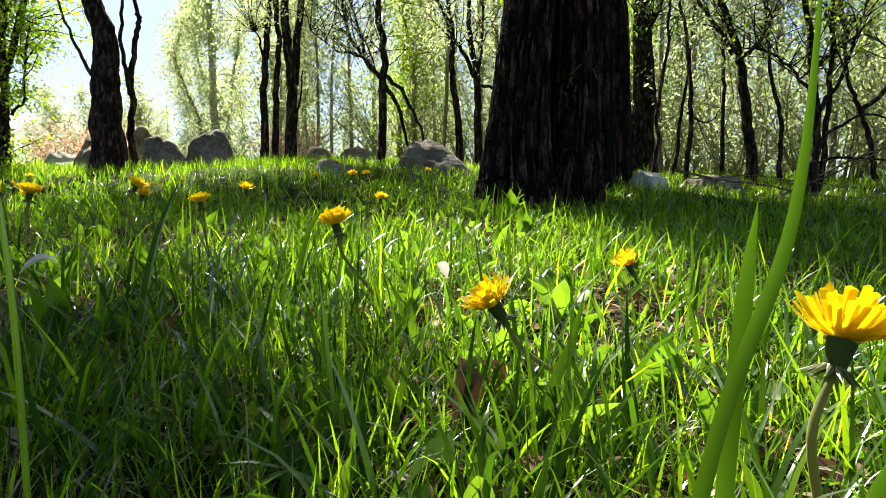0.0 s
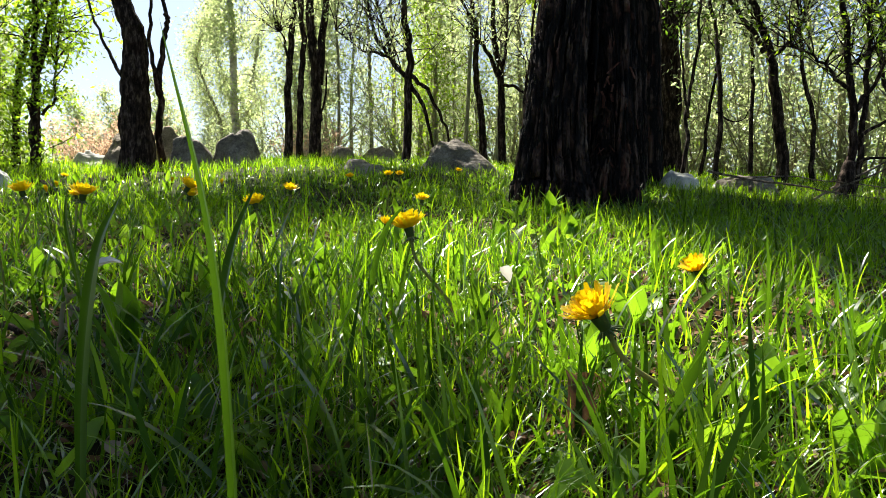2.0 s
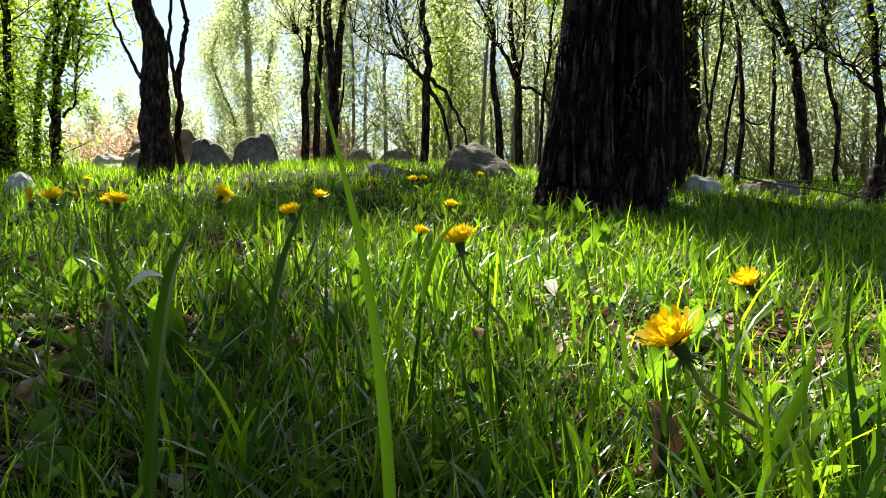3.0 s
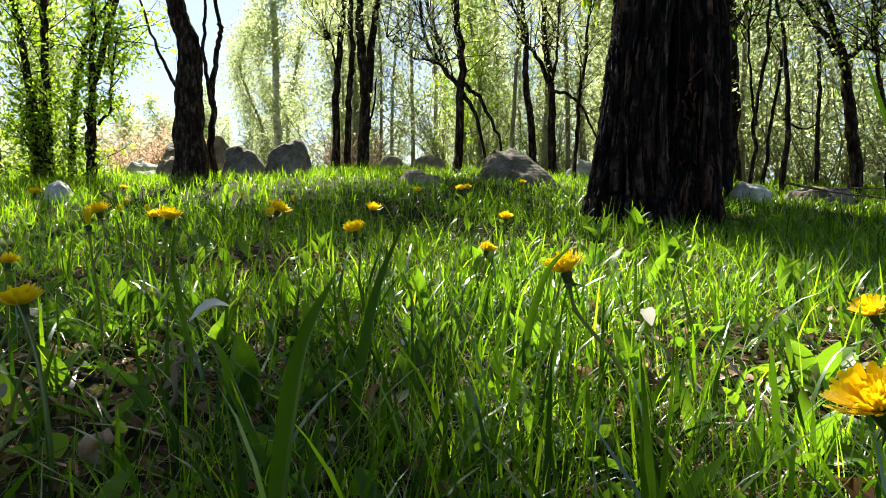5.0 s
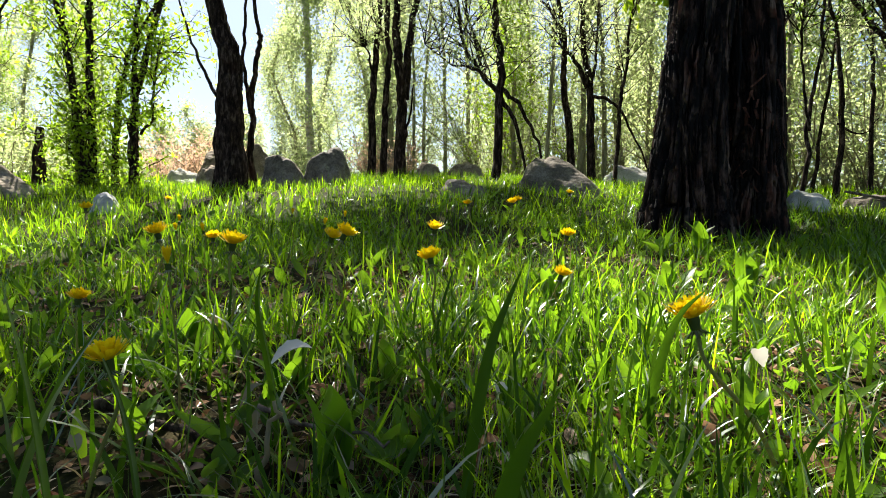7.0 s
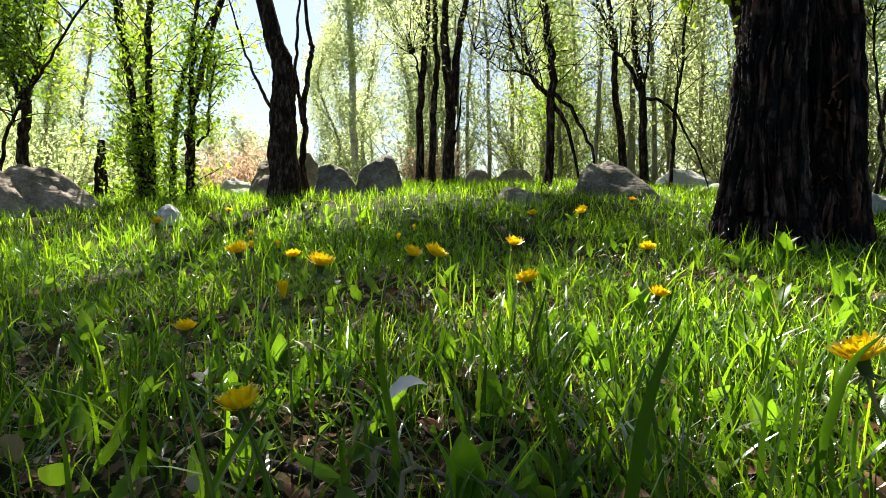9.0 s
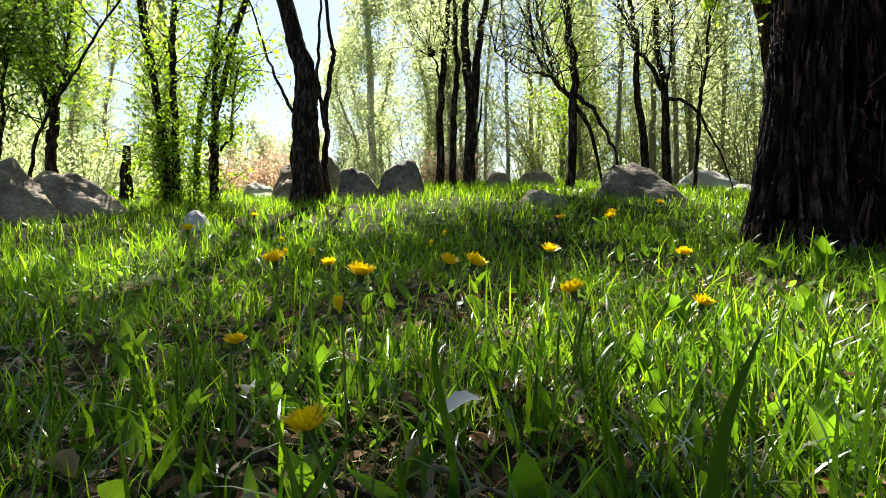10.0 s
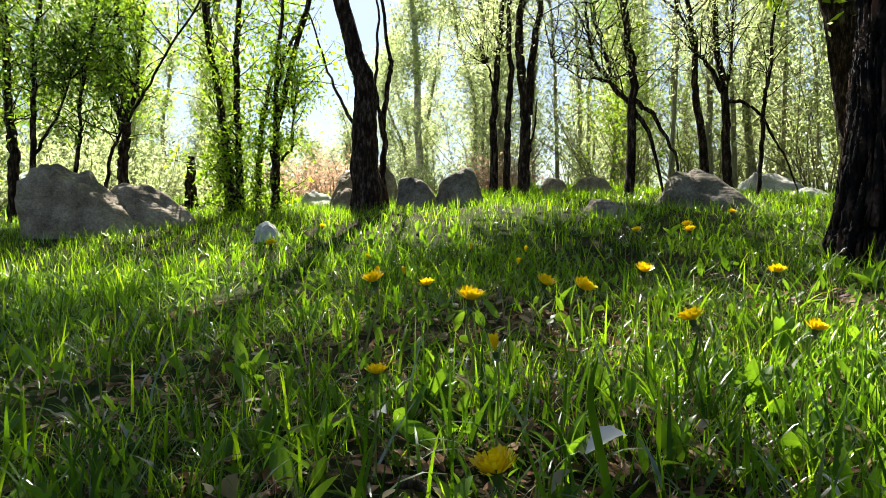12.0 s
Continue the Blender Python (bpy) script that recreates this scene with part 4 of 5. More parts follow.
# ---- grass ----
def blades(px, py, height, width, seed, seg=4, lean=0.35, curl=0.55):
    """Grass blades as tapered, bending strips: gives verts and faces."""
    rng = np.random.default_rng(seed)
    n = len(px)
    ang = rng.uniform(0, 2 * math.pi, n)
    d = np.stack([np.cos(ang), np.sin(ang)], -1)
    face = ang + math.pi / 2 + rng.normal(0, 0.5, n)
    s = np.stack([np.cos(face), np.sin(face)], -1)
    lean = np.abs(rng.normal(0, lean, n))
    curl = np.abs(rng.normal(0, curl, n))
    base = np.stack([px, py, ground_z(px, py) - 0.01], -1)
    rows = []
    pos, a = np.zeros((n, 2)), lean.copy()
    for k in range(seg + 1):
        u = k / seg
        w = width * (1 - u) ** 0.7 * (0.75 + 0.5 * min(u * 3, 1))
        c = base.copy()
        c[:, :2] += d * pos[:, :1]
        c[:, 2] += pos[:, 1]
        if k == seg:
            rows.append(c[:, None])
        else:
            off = np.concatenate([s * (w / 2)[:, None], np.zeros((n, 1))], 1)
            rows.append(np.stack([c - off, c + off], 1))
        a = a + curl * (1.6 / seg) * (0.4 + u)
        a = np.minimum(a, 2.3)
        pos = pos + np.stack([np.sin(a), np.cos(a)], -1) * (height / seg)[:, None]
    v = np.concatenate(rows, 1)
    m = 2 * seg + 1
    q = np.arange(n)[:, None] * m
    quads = np.concatenate([q + [2 * k, 2 * k + 1, 2 * k + 3, 2 * k + 2] for k in range(seg - 1)], 0)
    tris = q + [2 * seg - 2, 2 * seg - 1, 2 * seg]
    return v.reshape(-1, 3), quads.tolist() + tris.tolist()


def clear_of_path(x, y, reach):
    """True where a spot lies further than reach from the line walked."""
    ax, ay, bx, by = 0.05, -0.05, -0.72, 0.36
    t = np.clip(((x - ax) * (bx - ax) + (y - ay) * (by - ay)) / ((bx - ax) ** 2 + (by - ay) ** 2), 0, 1)
    return np.hypot(x - ax - t * (bx - ax), y - ay - t * (by - ay)) > reach


def clear_of_trunk(x, y):
    return np.hypot((x - 0.59) / 0.43, (y - 3.33) / 0.27) > 1


def sector(n, near, far, seed, tuft=4, spread=0.018, thin=0.42, sweep=(-64, 76)):
    """Tufted spots over the part of the meadow that lies ahead, thinning outward."""
    rng = np.random.default_rng(seed)
    k = n // tuft
    r, a = near + (far - near) * rng.uniform(0, 1, k) ** 0.72, np.radians(rng.uniform(*sweep, k))
    x, y = -0.3 - r * np.sin(a), 0.1 + r * np.cos(a)
    bare = np.sin(3.1 * x + 1.7 * np.sin(2.2 * y)) * np.sin(2.7 * y + 1.3 * np.sin(1.9 * x) + 0.6)
    keep = rng.uniform(0, 1, k) < 0.72 + thin * bare
    x, y = x[keep], y[keep]
    x = np.repeat(x, tuft) + rng.normal(0, spread, len(x) * tuft)
    y = np.repeat(y, tuft) + rng.normal(0, spread, len(y) * tuft)
    ok = clear_of_trunk(x, y)
    return x[ok], y[ok], rng


def grass_patch(name, n, near, far, h_low, h_high, w_low, w_high, mat, label, seed, seg=4, lean=0.35, curl=0.55, reach=0.16, tuft=4, spread=0.018, thin=0.42, sweep=(-64, 76)):
    x, y, rng = sector(n, near, far, seed, tuft, spread, thin, sweep)
    ok = clear_of_path(x, y, reach)
    x, y = x[ok], y[ok]
    h = h_low + (h_high - h_low) * rng.beta(1.6, 2.4, len(x))
    w = rng.uniform(w_low, w_high, len(x))
    v, f = blades(x, y, h, w, seed + 1, seg, lean, curl)
    ob = mesh_object(name, v, f, mat, smooth=True)
    return tagged(ob, label, "grass", kind="stuff")


grass_patch("grass", 88000, 0.22, 3.4, 0.03, 0.15, 0.0014, 0.0044, GRASS, "bright green meadow grass lit from behind", 501, 4, 0.55, 0.75, 0.10, thin=0.75)
grass_patch("grass", 5000, 0.5, 3.6, 0.10, 0.23, 0.0035, 0.0085, GRASS, "longer green grass blades standing out of the meadow", 511, 5, 0.45, 0.6, 0.34, 2, 0.012)
grass_patch("grass", 78000, 3.0, 7.5, 0.05, 0.16, 0.003, 0.006, GRASS, "green meadow grass under the trees", 521, 3, 0.38, 0.6, thin=0.25)
grass_patch("grass", 40000, 7.0, 16.0, 0.08, 0.22, 0.010, 0.020, GRASS, "green grass at the thicket's foot", 531, 2)
grass_patch("grass", 1900, 0.4, 1.6, 0.11, 0.24, 0.005, 0.0105, GRASS_TALL, "coarse dark green grass blades close to the soil", 551, 6, 0.42, 0.6, 0.32, 2, 0.012)
grass_patch("grass", 40000, 0.3, 7.0, 0.05, 0.16, 0.005, 0.011, GRASS, "green meadow grass running on around the clearing", 561, 3, 0.4, 0.6, 0.2, sweep=(76, 296))
grass_patch("dry_grass", 2600, 0.3, 2.6, 0.06, 0.17, 0.0012, 0.003, STRAW, "pale dry grass stalks among the green", 541, 4, 1.1, 0.7, 0.2, 2)


def tall_blade(pts, width, label, seed):
    """One long single blade, folded along its midrib."""
    line = bent(pts, 9)
    n = len(line)
    u = np.linspace(0, 1, n)
    w = width * np.minimum(1, (1 - u) * 2.4) ** 0.8 * (0.7 + 0.3 * np.minimum(u * 4, 1)) / 2
    t = np.gradient(line, axis=0)
    t /= np.linalg.norm(t, axis=1, keepdims=True)
    s = np.cross(t, [0.25, 1.0, 0.1])
    s /= np.linalg.norm(s, axis=1, keepdims=True)
    back = np.cross(s, t)
    v = np.stack([line - s * w[:, None], line + back * w[:, None] * 0.35, line + s * w[:, None]], 1).reshape(-1, 3)
    f = []
    for k in range(n - 1):
        f += [[3 * k, 3 * k + 1, 3 * k + 4, 3 * k + 3], [3 * k + 1, 3 * k + 2, 3 * k + 5, 3 * k + 4]]
    ob = mesh_object("grass_blade", v - line[0], f, GRASS_TALL)
    ob.location = line[0]
    return tagged(ob, label, "grass")


def gz(x, y):
    return float(ground_z(x, y))


tall_blade([(0.09, 0.23, gz(0.09, 0.23) - 0.02), (0.135, 0.242, 0.228), (0.178, 0.257, 0.338), (0.196, 0.268, 0.473)], 0.007, "long broad green grass blade close by", 1)
tall_blade([(0.12, 0.182, gz(0.12, 0.182) - 0.02), (0.145, 0.187, 0.168), (0.17, 0.192, 0.233), (0.195, 0.197, 0.273)], 0.012, "broad dark green blade close by", 10)
tall_blade([(0.154, 0.292, gz(0.154, 0.292) - 0.02), (0.172, 0.292, 0.27), (0.18, 0.292, 0.345)], 0.009, "slim upright green grass blade close by", 2)
tall_blade([(-0.175, 0.26, gz(-0.175, 0.26) - 0.02), (-0.18, 0.265, 0.2), (-0.19, 0.27, 0.33), (-0.215, 0.28, 0.43)], 0.005, "tall bending green grass stalk", 3)
tall_blade([(-0.42, 0.52, gz(-0.42, 0.52) - 0.02), (-0.415, 0.52, 0.2), (-0.40, 0.52, 0.31), (-0.375, 0.52, 0.365)], 0.014, "dark green grass blade standing close by", 4)
tall_blade([(-0.455, 0.88, gz(-0.455, 0.88) - 0.02), (-0.445, 0.88, 0.2), (-0.425, 0.89, 0.31), (-0.39, 0.9, 0.40)], 0.014, "broad green grass blade in the meadow", 5)
tall_blade([(-0.70, 0.6, gz(-0.70, 0.6) - 0.02), (-0.71, 0.6, 0.2), (-0.735, 0.61, 0.31), (-0.77, 0.62, 0.41)], 0.010, "bending green grass blade close by", 11)
tall_blade([(-0.80, 0.64, gz(-0.80, 0.64) - 0.02), (-0.785, 0.64, 0.2), (-0.75, 0.64, 0.3), (-0.70, 0.65, 0.38)], 0.009, "crossing green grass blade close by", 12)
tall_blade([(-0.70, 1.67, gz(-0.70, 1.67) - 0.02), (-0.70, 1.67, 0.3), (-0.695, 1.67, 0.43), (-0.69, 1.67, 0.54)], 0.0045, "thin upright grass stalk in the meadow", 13)
tall_blade([(-0.71, 0.98, gz(-0.71, 0.98) - 0.02), (-0.72, 0.98, 0.22), (-0.74, 0.98, 0.33), (-0.73, 0.97, 0.39)], 0.012, "broad green grass blade in the meadow", 6)
tall_blade([(-0.25, 0.98, gz(-0.25, 0.98) - 0.02), (-0.24, 0.98, 0.2), (-0.21, 0.98, 0.32), (-0.17, 0.98, 0.37)], 0.011, "broad green grass blade in the meadow", 7)
tall_blade([(-0.75, 0.75, gz(-0.75, 0.75) - 0.02), (-0.76, 0.76, 0.16), (-0.79, 0.78, 0.25), (-0.84, 0.8, 0.33)], 0.011, "bent green grass blade in the shade", 8)
tall_blade([(0.12, 0.62, gz(0.12, 0.62) - 0.02), (0.135, 0.62, 0.15), (0.155, 0.62, 0.2), (0.17, 0.62, 0.26)], 0.012, "broad sunlit grass blade", 9)


# ---- dandelions ----
def flower_parts():
    rng = np.random.default_rng(60)
    def ring(count, length, width, rise, seed):
        pieces = []
        for k in range(count):
            a = 2 * math.pi * k / count + rng.normal(0, 0.05)
            el = math.radians(rise + rng.normal(0, 6))
            d = np.array([math.cos(a) * math.cos(el), math.sin(a) * math.cos(el), math.sin(el)])
            s = np.array([-math.sin(a), math.cos(a), 0])
            up = np.cross(d, s) * -1
            L, w = length * rng.uniform(0.85, 1.1), width * rng.uniform(0.85, 1.15)
            o = np.array([0, 0, 0.004]) + d * 0.003
            mid, tip = o + d * L * 0.55 + up * 0.001, o + d * L - up * L * 0.06
            v = np.array([o - s * w * 0.3, o + s * w * 0.3, mid + s * w * 0.5, mid - s * w * 0.5, tip + s * w * 0.5, tip - s * w * 0.5, tip + d * L * 0.05])
            pieces.append((v, [[0, 1, 2, 3], [3, 2, 4, 5], [5, 4, 6]]))
        return pieces
    petals = joined(ring(40, 0.028, 0.0046, 32, 1) + ring(36, 0.026, 0.0044, 46, 2) + ring(28, 0.022, 0.0038, 60, 3) + ring(14, 0.017, 0.0032, 76, 4))
    n = 26
    a = np.linspace(0, 2 * math.pi, n, endpoint=False)
    odd = np.arange(n) % 2
    rings = [(0.0028, -0.010), (0.0052, -0.0075), (0.0060, -0.001), (0.0068, 0.006)]
    v = [np.stack([np.cos(a) * r, np.sin(a) * r, 0 * a + z], -1) for r, z in rings]
    v.append(np.stack([np.cos(a) * np.where(odd, 0.0155, 0.0072), np.sin(a) * np.where(odd, 0.0155, 0.0072), np.where(odd, -0.0155, -0.0105)], -1))
    f = []
    for lower, upper in ((0, 1), (1, 2), (2, 3), (1, 4)):
        f += [[lower * n + k, lower * n + (k + 1) % n, upper * n + (k + 1) % n, upper * n + k] for k in range(n)]
    f.append(list(range(n))[::-1])
    f.append([3 * n + k for k in range(n)])
    return petals, (np.concatenate(v), f)


PETALS, CUP = flower_parts()
closed = PETALS[0].copy()
closed[:, :2] *= 0.42
closed[:, 2] = closed[:, 2] * 1.25 + np.hypot(closed[:, 0], closed[:, 1]) * 1.2
meshes_of = {}


def shared(name, verts, faces, mat, parent, smooth=False):
    """A part on a mesh that is made once."""
    key = (name, mat.name)
    if key not in meshes_of:
        me = bpy.data.meshes.new(name)
        me.from_pydata(np.asarray(verts).tolist(), [], faces)
        me.materials.append(mat)
        if smooth:
            me.polygons.foreach_set("use_smooth", [True] * len(me.polygons))
        meshes_of[key] = me
    ob = new(name, meshes_of[key])
    ob.parent = parent
    return ob


def dandelion(x, y, z, size, tilt, heading, seed, is_open=True, reach=None):
    """A flower head at x, y, z on a bending stem that roots in the soil."""
    rng = np.random.default_rng(seed)
    g = gz(x, y)
    z = max(z, g + 0.05)
    foot = np.array([x + rng.normal(0, 0.03), y + rng.normal(0.02, 0.03), 0.0])
    if reach:
        foot[:2] = x + reach[0], y + reach[1]
    foot[2] = gz(foot[0], foot[1]) - 0.01
    root = thing("dandelion", float(foot[0]), float(foot[1]), float(foot[2]))
    head = pose(x - foot[0], y - foot[1], z - foot[2], 0, tilt, heading) @ Matrix.Diagonal((size, size, size, 1))
    pet = shared("petals" if is_open else "closed_petals", PETALS[0] if is_open else closed, PETALS[1], PETAL, root)
    cup = shared("calyx", CUP[0], CUP[1], BRACT, root)
    pet.matrix_basis = cup.matrix_basis = head
    below = head @ Vector((0, 0, -0.011))
    dip = head @ Vector((0, 0, -0.045))
    line = bent([(0, 0, 0), ((dip.x) * 0.45 + rng.normal(0, 0.008), dip.y * 0.45, dip.z * 0.55), tuple(dip), tuple(below)], 5)
    v, f = tube(line, np.linspace(0.0028, 0.0022, len(line)) * size, 7)
    mesh_object("stem", v, f, STEM, parent=root)
    return tagged(root, "yellow dandelion in open bloom on a bending stem" if is_open else "half-closed dandelion head on a thin stem", "flower", "dandelions in the grass")


for k, (x, y, z, size, tilt, heading) in enumerate([
        (-0.173, 1.024, 0.319, 1.2, 18, 150), (0.086, 0.744, 0.217, 1.45, 34, 185), (0.44, 1.34, 0.222, 1.3, 30, 200), (0.272, 0.365, 0.250, 1.3, 22, 20),
        (-0.433, 2.812, 0.54, 0.9, 15, 90), (-0.635, 2.93, 0.54, 0.9, 10, 200), (-0.785, 1.508, 0.416, 1.05, 30, 20),
        (-1.194, 1.69, 0.403, 0.8, 12, 120), (-0.573, 1.408, 0.371, 0.95, 20, 140), (-1.014, 1.444, 0.394, 1.2, 8, 10),
        (-0.643, 1.932, 0.428, 1.0, 15, 300), (-0.238, 2.276, 0.406, 1.05, 12, 45), (-0.825, 0.806, 0.292, 0.95, 14, 180), (-0.893, 1.75, 0.405, 1.0, 25, 330), (-0.298, 1.676, 0.32, 0.95, 20, 20),
        (-1.068, 1.06, 0.322, 0.7, 10, 90), (-2.129, 2.4, 0.5, 1.0, 15, 120), (-0.414, 3.13, 0.565, 0.9, 12, 60), (-0.109, 3.83, 0.64, 0.9, 15, 0),
        (-2.5, 3.54, 0.56, 0.9, 10, 30), (-1.33, 1.66, 0.412, 1.2, 14, 200)]):
    dandelion(x, y, z, size, tilt, heading, 700 + k, reach=(0.15, -0.05) if k == 1 else (0.11, -0.02) if k == 0 else None)
for k, (x, y, z) in enumerate([(-1.239, 2.34, 0.48), (-1.011, 2.04, 0.44), (-1.029, 2.32, 0.47), (-0.859, 0.967, 0.385), (-1.323, 1.87, 0.42), (-1.403, 1.86, 0.42), (-1.56, 2.13, 0.45)]):
    dandelion(x, y, z, 0.62, 10, 50 * k, 760 + k, False)


# ---- broad leaves, litter, twigs ----
def broad_leaf(length, width, arch, fold=0.25, cuts=0.0):
    n = 10
    u = np.linspace(0, 1, n)
    w = width * np.sin(np.pi * np.clip(u ** 0.85 * 0.97 + 0.03, 0, 1)) ** 0.9 * (1 - cuts * (np.arange(n) % 2)) / 2
    y = length * u
    z = arch * length * np.sin(u * 2.2) * 0.4
    v = np.stack([np.stack([-w, y, z + w * fold], -1), np.stack([0 * u, y, z], -1), np.stack([w, y, z + w * fold], -1)], 1).reshape(-1, 3)
    f = []
    for k in range(n - 1):
        f += [[3 * k, 3 * k + 1, 3 * k + 4, 3 * k + 3], [3 * k + 1, 3 * k + 2, 3 * k + 5, 3 * k + 4]]
    return v, f


def scatter_leaves(name, n, near, far, lengths, widths, rise, mat, label, seed, lift=0.0, reach=0.12, category="plant", thin=0.2):
    x, y, rng = sector(n, near, far, seed, 3, 0.05, thin)
    ok = clear_of_path(x, y, reach)
    pieces = []
    shapes = [broad_leaf(1.0, r, a, 0.25, c) for r, a, c in ((0.36, 0.3, 0), (0.28, 0.6, 0.35), (0.5, 0.2, 0), (0.3, -0.2, 0.15))]
    for px, py in zip(x[ok], y[ok]):
        v, f = shapes[rng.integers(4)]
        L = rng.uniform(*lengths)
        m = np.array((pose(0, 0, 0, 0, 0, rng.uniform(0, 360)) @ pose(0, 0, 0, rng.uniform(*rise), rng.normal(0, 22), 0)).to_3x3()) * L
        pieces.append((v * [rng.uniform(*widths), 1, 1] @ m.T + [px, py, gz(px, py) + lift + abs(rng.normal(0, 0.006))], f))
    v, f = joined(pieces)
    ob = mesh_object(name, v, f, mat)
    return tagged(ob, label, category, kind="stuff")


scatter_leaves("weeds", 6200, 0.4, 4.0, (0.035, 0.095), (0.35, 0.85), (15, 75), WEED, "broad green dandelion and weed leaves among the grass", 801)
scatter_leaves("ground_ivy", 2600, 0.4, 3.5, (0.02, 0.045), (1.2, 2.2), (5, 60), WEED, "small round green leaves low in the grass", 811, 0.02)
scatter_leaves("leaf_litter", 9000, 0.4, 2.7, (0.018, 0.045), (0.8, 1.5), (-8, 25), LITTER, "dry brown and tan leaves on the soil", 821, 0.006, category="leaves", thin=-0.5)
scatter_leaves("pale_litter", 750, 0.5, 2.4, (0.018, 0.04), (0.6, 1.2), (-5, 30), STRAW, "pale bleached dry leaves on the soil", 831, 0.02, category="leaves", thin=-0.5)


def weed_plant(x, y, count, length, width, rise, seed, label, mat=WEED):
    root = thing("weed_plant", x, y)
    rng = np.random.default_rng(seed)
    for k in range(count):
        v, f = broad_leaf(length * rng.uniform(0.75, 1.1), width * rng.uniform(0.8, 1.15), rng.uniform(0.2, 0.7))
        leaf = mesh_object("leaf", v, f, mat, parent=root)
        leaf.matrix_basis = pose(rng.normal(0, 0.01), rng.normal(0, 0.01), -0.005, 0, 0, k * 360 / count + rng.normal(0, 25)) @ pose(0, 0, 0, rng.uniform(*rise), 0, 0)
    return tagged(root, label, "plant")


weed_plant(0.53, 1.84, 5, 0.14, 0.045, (50, 80), 1, "upright sunlit dock leaves glowing green")
weed_plant(0.30, 1.35, 5, 0.10, 0.034, (45, 82), 2, "bright green weed leaves in the sun")
weed_plant(0.18, 2.72, 6, 0.12, 0.055, (25, 70), 3, "leafy weed before the old tree")
weed_plant(0.31, 2.74, 7, 0.14, 0.06, (25, 70), 4, "leafy weed before the old tree")
weed_plant(-0.2, 1.25, 5, 0.10, 0.03, (40, 80), 5, "bright green weed leaves in the sun")
weed_plant(-0.55, 1.0, 5, 0.085, 0.028, (35, 80), 6, "green weed leaves among grass")
weed_plant(-0.92, 0.98, 4, 0.09, 0.03, (40, 75), 7, "green weed leaf standing in the shade")
weed_plant(-0.3, 0.85, 5, 0.08, 0.026, (35, 70), 8, "green weed leaves among grass")
weed_plant(0.12, 0.95, 5, 0.08, 0.028, (40, 75), 9, "bright green weed leaves in the sun")
weed_plant(-0.42, 1.3, 6, 0.09, 0.034, (30, 75), 11, "bright green weed leaves in the sun")
weed_plant(-0.62, 1.25, 6, 0.085, 0.03, (25, 70), 12, "green weed leaves among grass")
weed_plant(-0.05, 1.15, 6, 0.1, 0.034, (30, 75), 13, "bright green weed leaves in the sun")
weed_plant(-0.1, 1.6, 6, 0.1, 0.04, (30, 75), 14, "bright green weed leaves in the sun")
weed_plant(0.2, 1.95, 6, 0.11, 0.04, (35, 75), 15, "bright green weed leaves in the sun")
weed_plant(-0.63, 0.93, 4, 0.12, 0.045, (58, 80), 16, "broad upright weed leaves glowing in the sun")
weed_plant(0.32, 2.2, 5, 0.13, 0.045, (45, 78), 17, "upright sunlit dock leaves glowing green")
weed_plant(0.24, 1.15, 6, 0.12, 0.042, (35, 75), 18, "bright green weed leaves in the sun")
weed_plant(0.33, 0.82, 5, 0.11, 0.045, (30, 70), 19, "bright green weed leaves in the sun")
weed_plant(-0.45, 1.55, 6, 0.11, 0.04, (35, 75), 20, "bright green weed leaves in the sun")
weed_plant(-0.32, 1.9, 6, 0.12, 0.042, (35, 75), 21, "bright green weed leaves in the sun")
weed_plant(-0.78, 1.2, 6, 0.10, 0.036, (25, 65), 22, "green weed leaves among grass")
weed_plant(-1.05, 1.35, 6, 0.10, 0.036, (25, 65), 23, "green weed leaves among grass")
weed_plant(-1.3, 1.1, 6, 0.10, 0.038, (25, 65), 24, "green weed leaves low in the shade")
weed_plant(-0.55, 2.3, 6, 0.11, 0.04, (35, 75), 25, "bright green weed leaves in the sun")
weed_plant(0.05, 2.1, 6, 0.12, 0.042, (35, 75), 26, "bright green weed leaves in the sun")
weed_plant(-1.55, 1.4, 6, 0.09, 0.036, (20, 60), 27, "green weed leaves low in the shade")
weed_plant(-0.1, 0.66, 5, 0.07, 0.028, (20, 60), 10, "dark green weed leaves low in the grass")


def dry_leaf(x, y, length, width, rise, heading, mat, label, lift=0.01):
    v, f = broad_leaf(length, width, 0.9, 0.6, 0.12)
    ob = mesh_object("dry_leaf", v, f, mat)
    ob.matrix_basis = pose(x, y, gz(x, y) + lift, 0, 0, heading) @ pose(0, 0, 0, rise, 15, 0)
    return tagged(ob, label, "leaf")


dry_leaf(0.03, 0.66, 0.085, 0.045, 55, 30, LITTER, "curled brown dead leaf standing in the grass")
dry_leaf(0.10, 0.78, 0.06, 0.035, 35, 120, LITTER, "small brown dead leaf under a dandelion")
dry_leaf(-0.80, 1.05, 0.045, 0.02, 32, 310, STRAW, "large pale bleached leaf curled in the grass", 0.03)
dry_leaf(-0.76, 1.0, 0.04, 0.014, 50, 350, STRAW, "pale bleached leaf blade in the grass", 0.02)
dry_leaf(-0.75, 1.04, 0.062, 0.034, 4, 300, BLEACHED, "white bleached leaf curled in the sun", 0.1)
dry_leaf(-0.42, 1.12, 0.05, 0.028, 25, 40, BLEACHED, "pale bleached leaf scrap in the sun", 0.03)
dry_leaf(0.02, 1.3, 0.045, 0.028, 35, 160, BLEACHED, "pale bleached leaf scrap in the sun", 0.06)
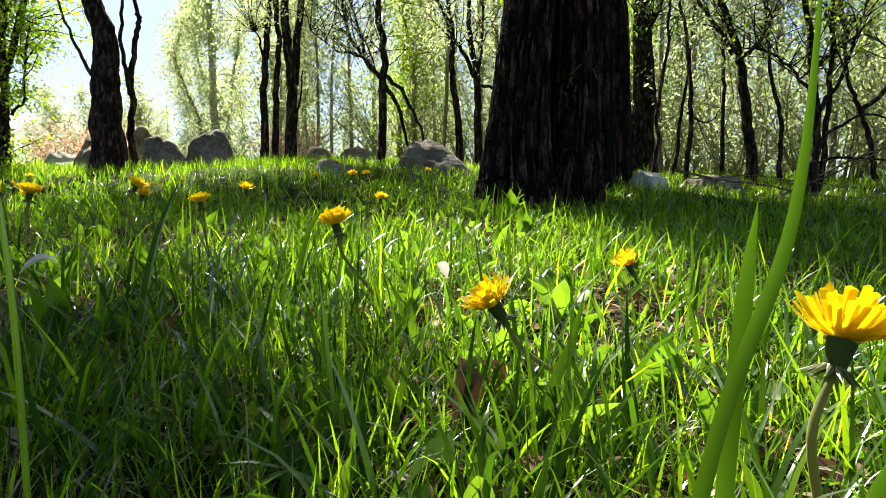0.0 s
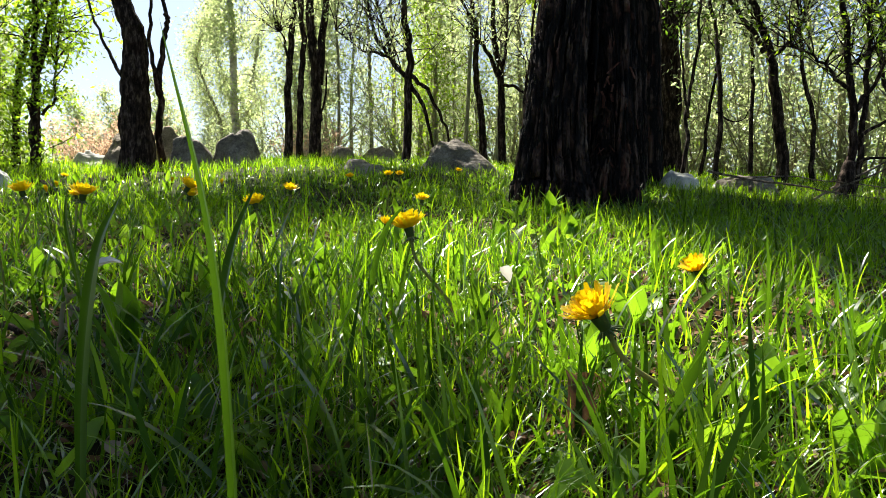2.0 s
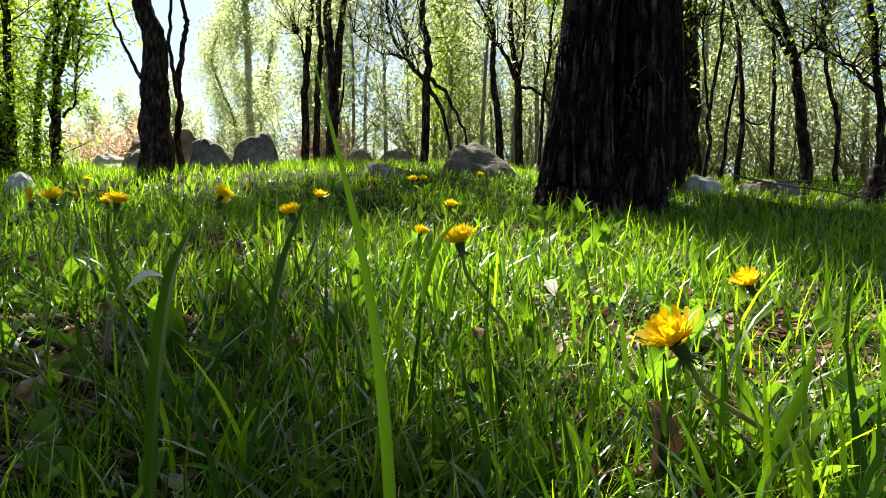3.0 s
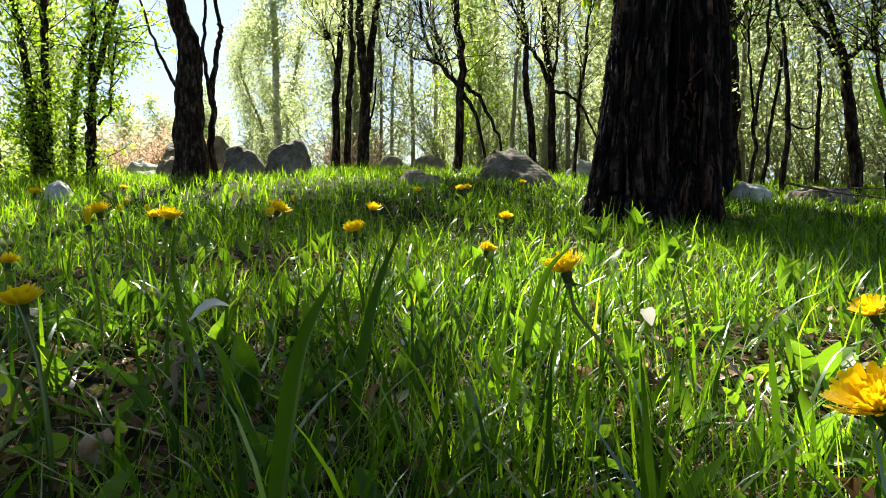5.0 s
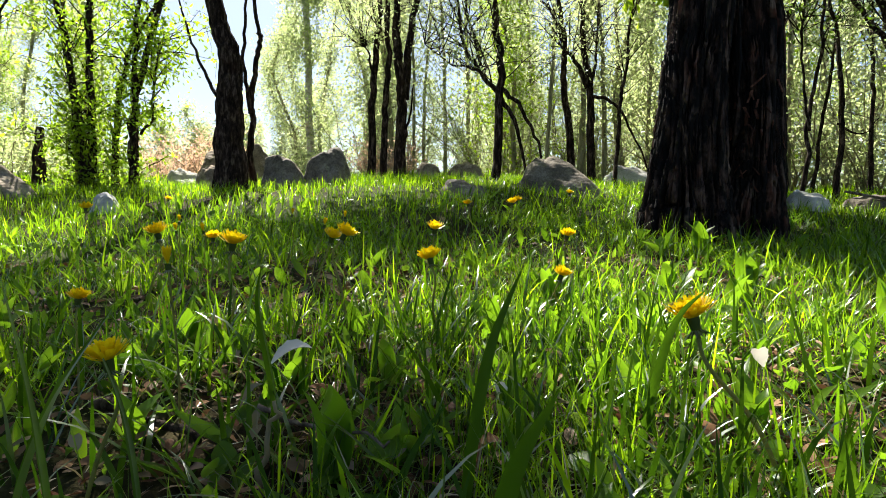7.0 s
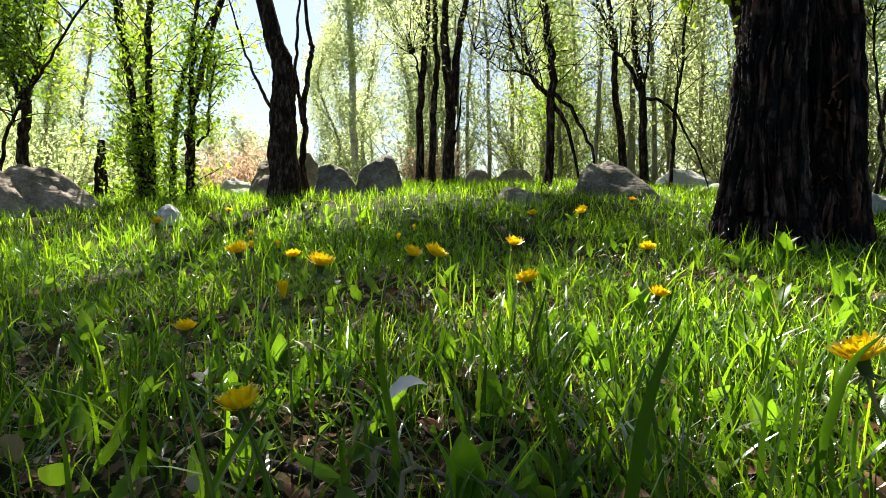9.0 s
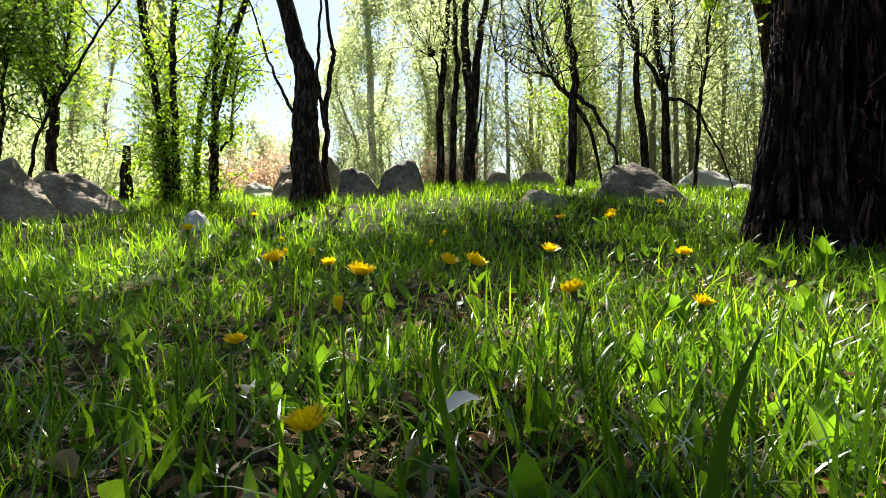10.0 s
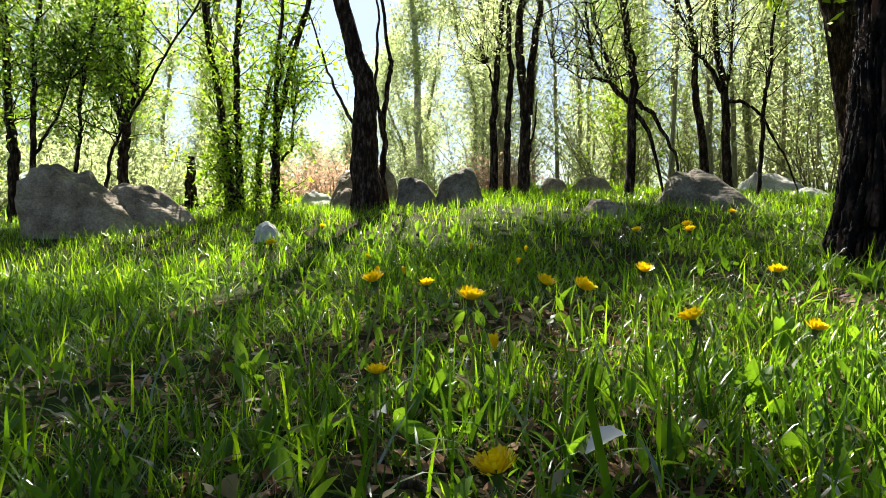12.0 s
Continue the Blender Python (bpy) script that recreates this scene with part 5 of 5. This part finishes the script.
dry_leaf(-1.12, 1.18, 0.05, 0.028, 8, 230, BLEACHED, "pale curled leaf low in the shade", 0.05)
dry_leaf(-0.30, 1.35, 0.07, 0.04, 20, 80, STRAW, "pale dry leaf lying in the sun")
dry_leaf(-1.25, 0.95, 0.08, 0.05, 15, 200, STRAW, "pale dry leaf lying in the shade")
dry_leaf(-0.45, 0.98, 0.06, 0.035, 30, 250, LITTER, "brown dead leaf on the soil")
dry_leaf(-0.15, 1.05, 0.06, 0.04, 25, 10, LITTER, "brown dead leaf on the soil")
dry_leaf(-1.0, 1.4, 0.07, 0.04, 20, 140, STRAW, "pale dry leaf lying in the grass")
stick("twig", [(-1.02, 1.03, 0.03), (-0.93, 1.0, 0.035), (-0.82, 0.97, 0.02)], 0.011, "dark fallen stick half buried in grass", 955, BARK, "twig", 9)
stick("catkin", [(-0.72, 0.80, 0.02), (-0.715, 0.79, 0.045), (-0.70, 0.775, 0.055)], 0.011, "tan dried catkin in the grass", 950, REED, "catkin", 9)
stick("twig", [(-0.70, 0.90, 0.0), (-0.69, 0.88, 0.07), (-0.67, 0.87, 0.13)], 0.005, "pale dry upright stalk", 951, STRAW, "twig", 7)
stick("twig", [(-0.3, 0.78, 0.015), (-0.24, 0.74, 0.03), (-0.2, 0.70, 0.02)], 0.006, "short brown twig on the soil", 952, TWIG, "twig", 7)
stick("twig", [(-0.75, 1.0, 0.06), (-0.66, 0.96, 0.05), (-0.55, 0.93, 0.06)], 0.004, "thin dry twig across the grass", 953, TWIG, "twig", 7)
for k in range(10):
    rng_t = np.random.default_rng(900 + k)
    tx, ty, ta, tl = rng_t.uniform(-1.3, 0.5), rng_t.uniform(0.7, 2.0), rng_t.uniform(0, 6.28), rng_t.uniform(0.06, 0.16)
    stick("twig", [(tx, ty, 0.012), (tx + math.cos(ta) * tl * 0.5, ty + math.sin(ta) * tl * 0.5, 0.022), (tx + math.cos(ta) * tl, ty + math.sin(ta) * tl, 0.014)], 0.004, "small dry twig lying in the grass", 900 + k, TWIG, "twig", 6)
